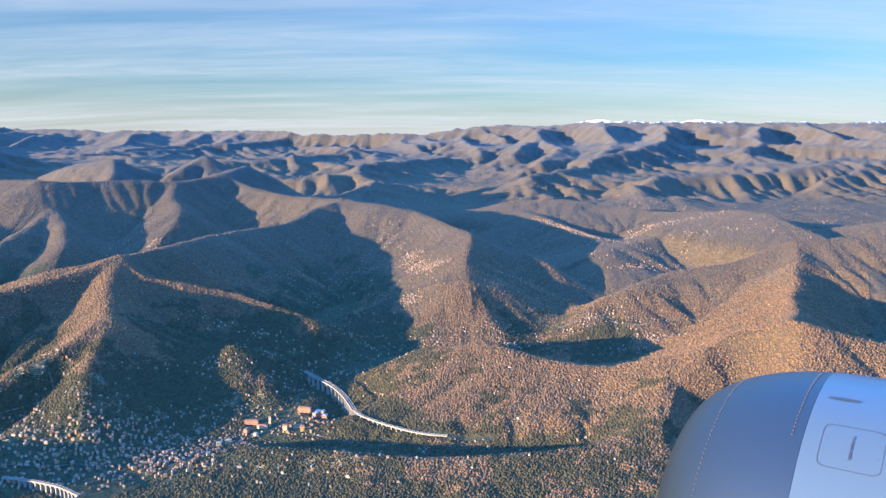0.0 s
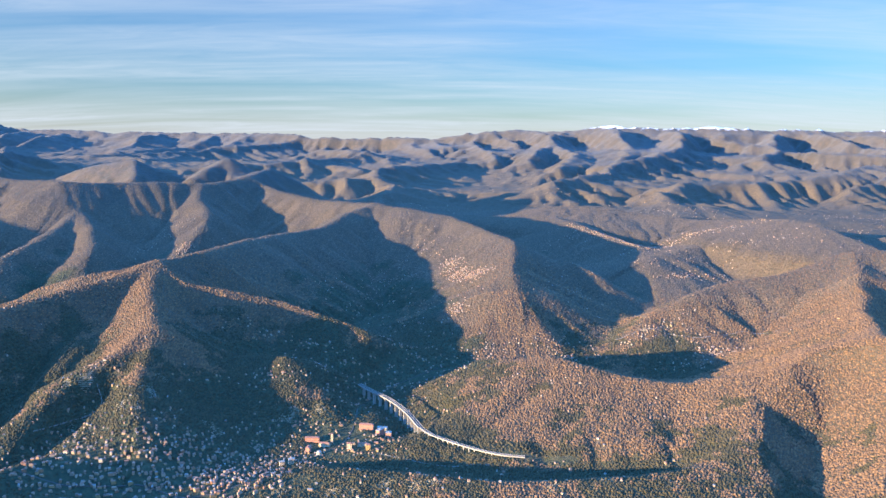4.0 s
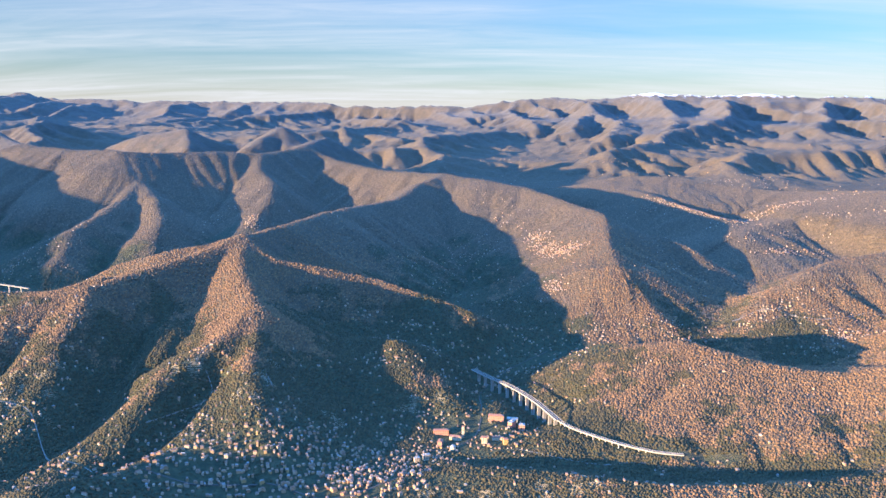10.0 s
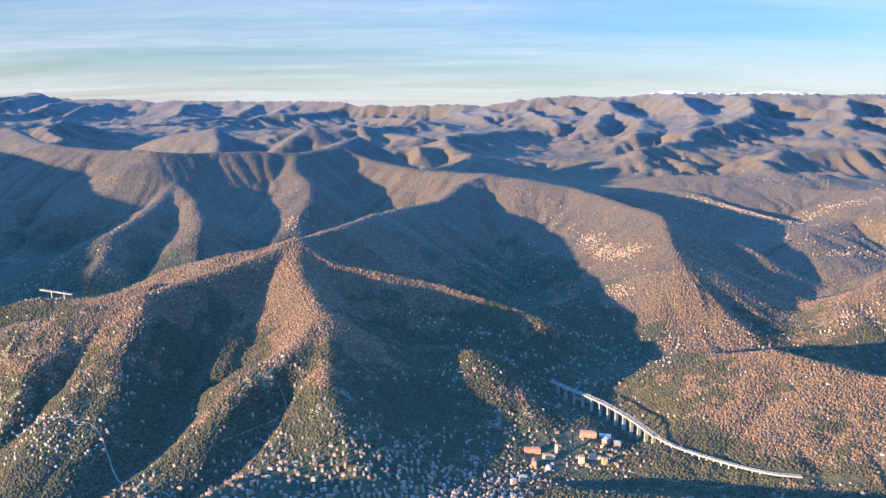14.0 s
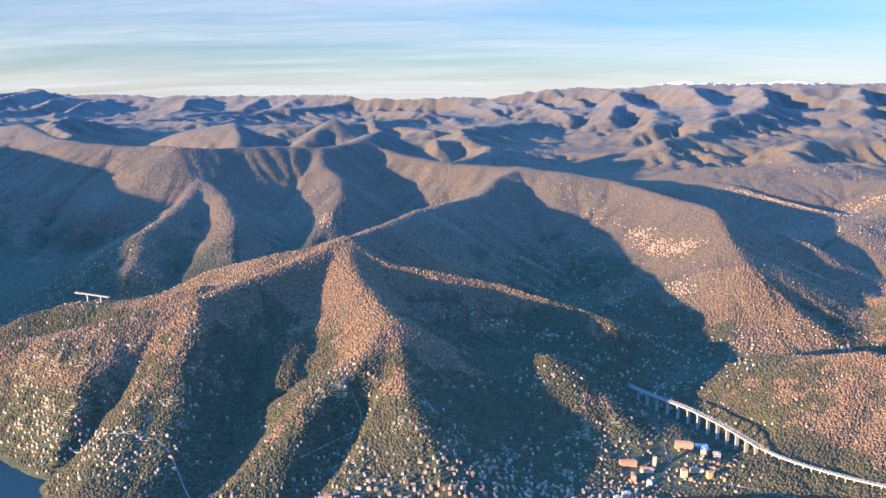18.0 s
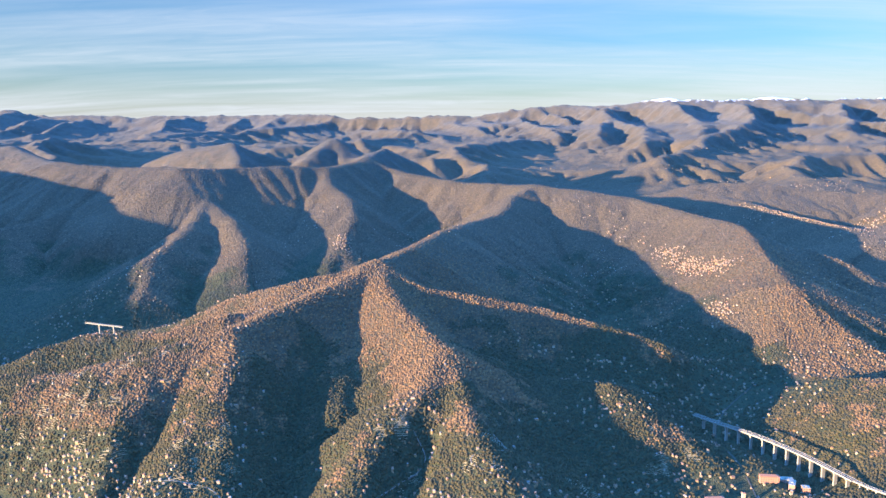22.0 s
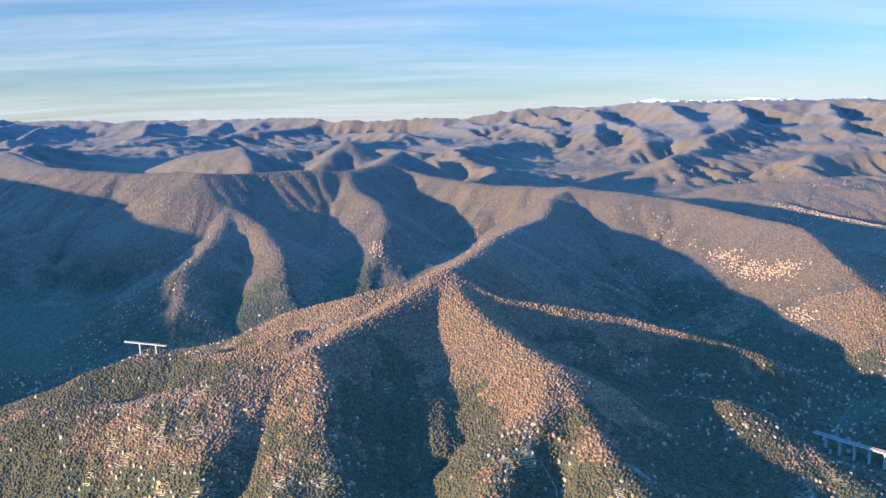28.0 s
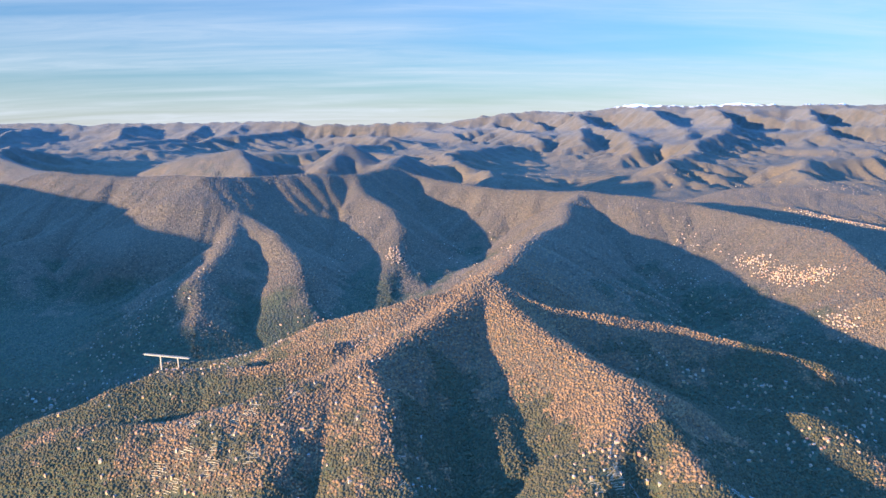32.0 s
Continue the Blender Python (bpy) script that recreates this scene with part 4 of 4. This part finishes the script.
block("white_apartments", "white apartment building with a flat roof by the road", -95, 315, 20, 2.6, 1.5, 2.1, CREAM, CONCRETE, 4, 4, True)
block("cream_apartments", "cream apartment building with a flat roof by the road", -98.5, 312.5, 20, 2.0, 1.5, 2.0, CREAM, CONCRETE, 4, 3, True)
# round domed chapel
z = float(height(np.array([-85.0]), np.array([324.0]))[0])
dome = tagged(new("domed_chapel"), "round pale chapel with a low dome", "church")
dome.matrix_basis = pose(-85, 324, z)
bm = bmesh.new()
bmesh.ops.create_cone(bm, cap_ends=True, segments=20, radius1=1.15, radius2=1.15, depth=2.0)
me = bpy.data.meshes.new("drum"); bm.to_mesh(me); bm.free(); me.materials.append(CREAM)
part("drum", me, dome)
bm = bmesh.new()
bmesh.ops.create_uvsphere(bm, u_segments=20, v_segments=10, radius=1.1, matrix=Matrix.Translation((0, 0, 1.0)) @ Matrix.Diagonal((1, 1, 0.7, 1)))
bmesh.ops.delete(bm, geom=[v for v in bm.verts if v.co.z < 0.9], context="VERTS")
me = bpy.data.meshes.new("dome"); bm.to_mesh(me); bm.free(); me.materials.append(CONCRETE)
part("dome", me, dome, "pale grey dome")


# ---------------------------------------------------------------- woods
def tree_material(name, haze_sheen, greens, browns):
    m, n, l, b = mat(name, 0.95)
    b.inputs["Specular IOR Level"].default_value = 0.1
    # blue-tinted sheen on the crowns, put in as haze
    b.inputs["Sheen Weight"].default_value = haze_sheen
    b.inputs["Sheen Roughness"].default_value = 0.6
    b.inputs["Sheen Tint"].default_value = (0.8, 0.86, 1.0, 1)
    g = n.new("ShaderNodeNewGeometry")
    sep, nz = n.new("ShaderNodeSeparateXYZ"), n.new("ShaderNodeTexNoise")
    nz.inputs["Scale"].default_value, nz.inputs["Detail"].default_value = 0.035, 5
    l.new(g.outputs["Position"], sep.inputs[0])
    l.new(g.outputs["Position"], nz.inputs["Vector"])

    def calc(op, a, c, clamp=False):
        t = n.new("ShaderNodeMath")
        t.operation, t.use_clamp = op, clamp
        for i, v in enumerate((a, c)):
            if isinstance(v, (int, float)):
                t.inputs[i].default_value = v
            else:
                l.new(v, t.inputs[i])
        return t.outputs[0]
    luck = g.outputs["Random Per Island"]
    up = calc("ADD", calc("MULTIPLY", sep.outputs["Z"], 0.022), calc("MULTIPLY", nz.outputs["Fac"], 1.9))
    up = calc("ADD", up, calc("MULTIPLY", calc("MULTIPLY", calc("ADD", sep.outputs["X"], 70.0), 0.012, True), 0.4))
    brown_share = calc("MULTIPLY", calc("SUBTRACT", up, 1.36), 1.5, True)
    spread = calc("FRACT", calc("MULTIPLY", luck, 17.3), 0.0)
    patch = n.new("ShaderNodeTexNoise")
    patch.inputs["Scale"].default_value, patch.inputs["Detail"].default_value = 0.16, 3
    l.new(g.outputs["Position"], patch.inputs["Vector"])
    pick = calc("GREATER_THAN", brown_share, calc("ADD", calc("MULTIPLY", spread, 0.16), calc("SUBTRACT", calc("MULTIPLY", patch.outputs["Fac"], 1.5), 0.5)))
    green, brown = ramp(n, greens), ramp(n, browns)
    l.new(luck, green.inputs[0])
    l.new(luck, brown.inputs[0])
    mx = n.new("ShaderNodeMixRGB")
    l.new(pick, mx.inputs[0])
    l.new(green.outputs[0], mx.inputs[1])
    l.new(brown.outputs[0], mx.inputs[2])
    l.new(mx.outputs[0], b.inputs["Base Color"])
    return m


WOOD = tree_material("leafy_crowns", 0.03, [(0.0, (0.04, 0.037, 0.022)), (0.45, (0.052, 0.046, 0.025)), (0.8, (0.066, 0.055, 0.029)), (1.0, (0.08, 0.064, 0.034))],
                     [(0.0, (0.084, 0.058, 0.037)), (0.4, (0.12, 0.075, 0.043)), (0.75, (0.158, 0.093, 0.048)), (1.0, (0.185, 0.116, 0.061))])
# crowns for the distance: haze put into the colour as paler, greyer tones
HAZED_WOOD = tree_material("hazed_crowns", 0.025, [(0.0, (0.046, 0.05, 0.036)), (0.5, (0.066, 0.064, 0.043)), (1.0, (0.092, 0.08, 0.05))],
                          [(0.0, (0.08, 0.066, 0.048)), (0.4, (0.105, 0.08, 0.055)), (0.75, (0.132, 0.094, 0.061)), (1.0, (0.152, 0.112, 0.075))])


def crown_shape(seed, simple=False):
    """An uneven little crown: a tip, a shoulder and a skirt, or a plain cone for far woods."""
    r = np.random.RandomState(seed)
    if simple:
        v = [(0, 0, 1.0)] + [((0.8 + 0.45 * r.rand()) * math.cos(1.257 * k + seed), (0.8 + 0.45 * r.rand()) * math.sin(1.257 * k + seed), 0.05) for k in range(5)]
        return np.array(v), np.array([(0, 1 + k, 1 + (k + 1) % 5) for k in range(5)])
    v = [(0.2 * r.randn(), 0.2 * r.randn(), 1.0 + 0.2 * r.rand())]
    for rad, z, off in ((0.72, 0.66, 0.0), (0.98, 0.0, 0.5)):
        for k in range(4):
            q = rad * (0.75 + 0.5 * r.rand())
            v.append((q * math.cos(1.571 * k + off + seed), q * math.sin(1.571 * k + off + seed), z + 0.08 * r.randn()))
    f = [(0, 1 + k, 1 + (k + 1) % 4) for k in range(4)]
    for k in range(4):
        a, c, d, e = 1 + k, 1 + (k + 1) % 4, 5 + k, 5 + (k + 1) % 4
        f += [(a, d, c), (c, d, e)]
    return np.array(v), np.array(f)


def woods(name, label, x, y, size, seed, m, simple=False):
    """One mesh of crowns set on the ground."""
    r = np.random.RandomState(seed)
    z = height(x, y)
    good = z > 1.2
    x, y, z, size = x[good], y[good], z[good], size[good]
    kind, turn = r.randint(0, 5, len(x)), r.rand(len(x)) * 2 * np.pi
    tall = size * (0.75 + 0.55 * r.rand(len(x)))
    verts, faces, base = [], [], 0
    for k in range(5):
        v, f = crown_shape(k, simple)
        i = kind == k
        c0, s0 = np.cos(turn[i])[:, None], np.sin(turn[i])[:, None]
        px = x[i][:, None] + size[i][:, None] * (c0 * v[:, 0] - s0 * v[:, 1])
        py = y[i][:, None] + size[i][:, None] * (s0 * v[:, 0] + c0 * v[:, 1])
        pz = z[i][:, None] - 0.12 * size[i][:, None] + tall[i][:, None] * v[:, 2]
        verts.append(np.stack([px, py, pz], -1).reshape(-1, 3))
        faces.append((np.arange(i.sum())[:, None, None] * len(v) + f + base).reshape(-1, 3))
        base += i.sum() * len(v)
    verts, faces = np.concatenate(verts), np.concatenate(faces)
    me = bpy.data.meshes.new(name)
    me.vertices.add(len(verts))
    me.vertices.foreach_set("co", verts.astype(np.float32).reshape(-1))
    me.loops.add(faces.size)
    me.loops.foreach_set("vertex_index", faces.astype(np.int32).reshape(-1))
    me.polygons.add(len(faces))
    me.polygons.foreach_set("loop_start", np.arange(0, faces.size, 3, dtype=np.int32))
    me.polygons.foreach_set("use_smooth", np.ones(len(faces), dtype=bool))
    me.update(calc_edges=True)
    me.materials.append(m)
    return tagged(new(name, me), label, "woods", kind="stuff")


rng = np.random.RandomState(8)


def scatter(x0, x1, y0, y1, step, thin):
    """Jittered places over a rectangle, thinned by noise and kept off houses and streets."""
    gx, gy = np.meshgrid(np.arange(x0, x1, step), np.arange(y0, y1, step))
    gx, gy = (gx + (rng.rand(*gx.shape) - 0.5) * step * 1.3).ravel(), (gy + (rng.rand(*gy.shape) - 0.5) * step * 1.3).ravel()
    n = fbm(gx / 22, gy / 22, 3, 60)
    town = np.exp(-(((gx + 150) / 62) ** 2 + ((gy - 288) / 22) ** 2) * 1.2) + np.exp(-(((gx + 78) / 18) ** 2 + ((gy - 336) / 20) ** 2)) + 0.6 * np.exp(-(((gx + 30) / 40) ** 2 + ((gy - 430) / 30) ** 2))
    keep = rng.rand(len(gx)) < np.clip(thin + 0.5 * n - 1.5 * town, 0.05, 1)
    gx, gy = gx[keep], gy[keep]
    blocked = np.zeros(len(gx), bool)
    cell = {}
    for q in kept:
        cell.setdefault((int(q[0] // 2), int(q[1] // 2)), []).append((q[0], q[1]))
    for i, (a, c) in enumerate(zip(gx.tolist(), gy.tolist())):
        u, v = int(a // 2), int(c // 2)
        # gardens round the houses, open towards the valley
        blocked[i] = any(abs(a - q[0]) < 1.2 and -1.7 < c - q[1] < 1.0 for du in (-1, 0, 1) for dv in (-1, 0, 1) for q in cell.get((u + du, v + dv), ()))
    for line, width, name in ROADS[:3]:
        d = polyline(gx, gy, line)[0]
        blocked |= d < width * 0.5 + 0.5
    for lx, ly, lr in FIELDS:
        blocked |= (np.hypot(gx - lx, gy - ly) < lr) & (rng.rand(len(gx)) < 0.4)
    for lx, ly, lr in LANDMARKS[:4]:
        blocked |= np.hypot(gx - lx, gy - ly) < lr * 0.7
    d = polyline(gx, gy, [(-76, 399), (-69, 389), (-58, 375), (-49, 358), (-42, 339), (-36, 331), (-21, 321), (-8, 315), (22, 312)])[0]
    blocked |= d < 1.7
    # the steep far sides of the ridges, which nothing overlooks, stay bare
    z = height(gx, gy)
    fall = (height(gx + 0.5, gy + 3) - z) / 3
    blocked |= fall < -(137 - z) / (gy - 60) * 1.05 - 0.06
    return gx[~blocked], gy[~blocked]


x, y = scatter(-480, 250, 248, 400, 0.78, 1.0)
seen = (x > -300 - 0.6 * (y - 150)) & (x < 40 + 0.55 * y)
x, y = x[seen], y[seen]
woods("near_woods", "mixed olive, oak and chestnut woods in late autumn colours", x, y, 0.4 + 0.36 * rng.rand(len(x)) ** 1.6, 1, WOOD)
x, y = scatter(-480, 330, 400, 520, 0.93, 0.98)
seen = (x > -250 - 0.6 * (y - 150)) & (x < 40 + 0.5 * y)
x, y = x[seen], y[seen]
# farther back the brown crowns give way to ones greyed like haze
leafy = y + 70 * fbm(x / 45, y / 45, 3, 66) + 30 * rng.randn(len(x)) < 505
woods("middle_woods", "brown autumn woods covering the ridges", x[leafy], y[leafy], 0.42 + 0.36 * rng.rand(leafy.sum()) ** 1.6, 2, WOOD)
woods("bare_woods", "far woods greyed like haze between the brown ones", x[~leafy], y[~leafy], 0.4 + 0.32 * rng.rand((~leafy).sum()) ** 1.5, 5, HAZED_WOOD)
x, y = scatter(-640, 480, 520, 880, 1.3, 0.92)
seen = (x > -270 - 0.6 * (y - 150)) & (x < 40 + 0.55 * y)
x, y = x[seen], y[seen]
leafy = y + 70 * fbm(x / 45, y / 45, 3, 66) + 30 * rng.randn(len(x)) < 560
woods("upper_woods", "brown and grey woods on the higher slopes", x[~leafy], y[~leafy], 0.5 + 0.36 * rng.rand((~leafy).sum()) ** 1.5, 3, HAZED_WOOD, True)
woods("ridge_woods", "brown oak woods along the higher ridges", x[leafy], y[leafy], 0.5 + 0.36 * rng.rand(leafy.sum()) ** 1.5, 4, WOOD, True)


# ---------------------------------------------------------------- the airliner's engine beside the start of the path
LIP = plain("bare_lip_metal", (0.034, 0.05, 0.068), 0.4, 0.6, vary=0.06, scale=1.2)
PAINT = plain("pale_blue_paint", (0.052, 0.08, 0.115), 0.30, 0.0, vary=0.04, scale=0.8)
DARK_LINE = plain("dark_sealant", (0.03, 0.035, 0.05), 0.6)
ENGINE_AT = Vector((1.546, 4.361, 134.569))
ENGINE_WAY = Vector((-0.7935, 0.6079, -0.0303)).normalized()
across = ENGINE_WAY.cross(Vector((0, 0, 1))).normalized()
upward = across.cross(ENGINE_WAY)
ENGINE_POSE = Matrix(((across.x, ENGINE_WAY.x, upward.x, ENGINE_AT.x), (across.y, ENGINE_WAY.y, upward.y, ENGINE_AT.y), (across.z, ENGINE_WAY.z, upward.z, ENGINE_AT.z), (0, 0, 0, 1)))
RADIUS, LIP_SHARE, LIP_LENGTH, BAND = 1.1, 0.616, 0.83, 0.73


def cowl_radius(s_):
    f = 1 - (1 - min(max(s_ / LIP_LENGTH, 0), 1)) ** 2
    return RADIUS * (LIP_SHARE + (1 - LIP_SHARE) * math.sqrt(max(f, 0))) * (1 - 0.06 * max(0, s_ - 2.2) ** 2)


def lathe(name, stations, lift=0.0, sides=96, a0=0.0, a1=360.0, closed=True):
    """A skin round the engine's axis, through stations (distance behind the lip, radius)."""
    v, f = [], []
    n = sides if closed else sides + 1
    for s_, rad in stations:
        for k in range(n):
            a = radians(a0 + (a1 - a0) * k / sides)
            v.append(((rad + lift) * math.sin(a), -s_, (rad + lift) * math.cos(a)))
    for i in range(len(stations) - 1):
        for k in range(sides):
            j = (k + 1) % n
            f.append((i * n + k, (i + 1) * n + k, (i + 1) * n + j, i * n + j))
    return v, f


engine = tagged(new("jet_engine"), "airliner engine nacelle with a bare metal lip and pale blue cowl", "engine")
engine.matrix_basis = ENGINE_POSE
inner = [(0.9, 0.55), (0.5, 0.58), (0.2, 0.61), (0.05, 0.645)]
outer = [(LIP_LENGTH * (k / 26) ** 2, cowl_radius(LIP_LENGTH * (k / 26) ** 2)) for k in range(25)]
lip = part("intake_lip", mesh_of("intake_lip", *lathe("lip", inner + outer + [(BAND, cowl_radius(BAND))]), [LIP], True), engine, "bare grey metal intake lip")
stations = [(BAND + 0.002, cowl_radius(BAND) + 0.002)] + [(s_, cowl_radius(s_) + 0.002) for s_ in np.linspace(0.78, 1.15, 6)]
cowl = part("fan_cowl", mesh_of("fan_cowl", *lathe("cowl", stations), [PAINT], True), engine, "pale blue painted inlet cowl")
part("cowl_joint", mesh_of("cowl_joint", *lathe("joint", [(1.148, cowl_radius(1.15) - 0.004), (1.168, cowl_radius(1.17) - 0.004)]), [DARK_LINE], True), engine, "dark joint between cowls")
rear = [(s_, cowl_radius(s_) + 0.002) for s_ in np.linspace(1.166, 3.6, 16)] + [(3.6, 0.5)]
part("rear_cowl", mesh_of("rear_cowl", *lathe("rear", rear), [PAINT], True), engine, "pale blue painted rear cowl")
bm = bmesh.new()
bmesh.ops.create_cone(bm, cap_ends=True, segments=32, radius1=0.56, radius2=0.02, depth=0.5, matrix=pose(0, -0.7, 0, -90))
me = bpy.data.meshes.new("spinner"); bm.to_mesh(me); bm.free(); me.materials.append(DARK_LINE)
part("spinner", me, engine, "dark spinner cone")
# rivet rows round the lip
rv = bmesh.new()
bmesh.ops.create_uvsphere(rv, u_segments=8, v_segments=4, radius=0.006)
rivet = bpy.data.meshes.new("rivet"); rv.to_mesh(rivet); rv.free(); rivet.materials.append(DARK_LINE)
for s_, a0, a1, count in ((0.27, -95, 10, 62), (0.68, -30, 6, 26)):
    rad = cowl_radius(s_)
    for k in range(count):
        a = radians(a0 + (a1 - a0) * k / (count - 1))
        part("rivet", rivet, lip, m=Matrix.Translation((rad * math.sin(a), -s_, rad * math.cos(a))))


def on_cowl(s_, deg, lift=0.004):
    """A pose on the cowl's skin: x round the engine, y along it, z outward."""
    a, rad = radians(deg), cowl_radius(s_) + 0.002 + lift
    return Matrix.Translation((rad * math.sin(a), -s_, rad * math.cos(a))) @ pose(0, 0, 0, 0, deg, 0)


# access panel: its outline groove, screws and stencilled words
panel_line = []
for k in range(48):
    t = 2 * math.pi * k / 48
    ca, sa = math.cos(t), math.sin(t)
    panel_line.append((math.copysign(abs(ca) ** 0.25, ca), math.copysign(abs(sa) ** 0.25, sa)))
v, f = [], []
for grow in (1.0, 0.98):
    for a, c in panel_line:
        s_, deg = 0.945 + 0.135 * c * grow, -31 + 6.8 * a * grow
        v.append(tuple(on_cowl(s_, deg, 0.002).translation))
f = [(k, (k + 1) % 48, 48 + (k + 1) % 48, 48 + k) for k in range(48)]
panel = part("access_panel", mesh_of("access_panel", v, f, [DARK_LINE]), cowl, "rounded access panel outline")
for a, c in ((-0.85, -0.85), (-0.3, -0.85), (0.3, -0.85), (0.85, -0.85), (-0.85, 0.85), (-0.3, 0.85), (0.3, 0.85), (0.85, 0.85), (-0.85, 0), (0.85, 0)):
    part("screw", rivet, cowl, m=on_cowl(0.945 + 0.135 * c, -31 + 6.8 * a, 0.0) @ Matrix.Diagonal((0.35, 0.35, 0.35, 1)))
txt = bpy.data.curves.new("panel_words", "FONT")
txt.body, txt.size, txt.align_x, txt.align_y = "T12 PROBE ACCESS", 0.0165, "CENTER", "CENTER"
txt.extrude = 0.001
txt.materials.append(DARK_LINE)
words = new("panel_words", txt)
words.parent = cowl
words.matrix_basis = on_cowl(0.945, -31, 0.003) @ pose(0, 0, 0, 0, 0, 180)
slot = []
for k in range(24):
    t = 2 * math.pi * k / 24
    slot.append(tuple(on_cowl(0.86 + 0.08 * math.cos(t), -13 + 0.55 * math.sin(t), 0.003).translation))
part("vent_slot", mesh_of("vent_slot", slot, [tuple(range(24))], [DARK_LINE]), cowl, "dark narrow vent slot")
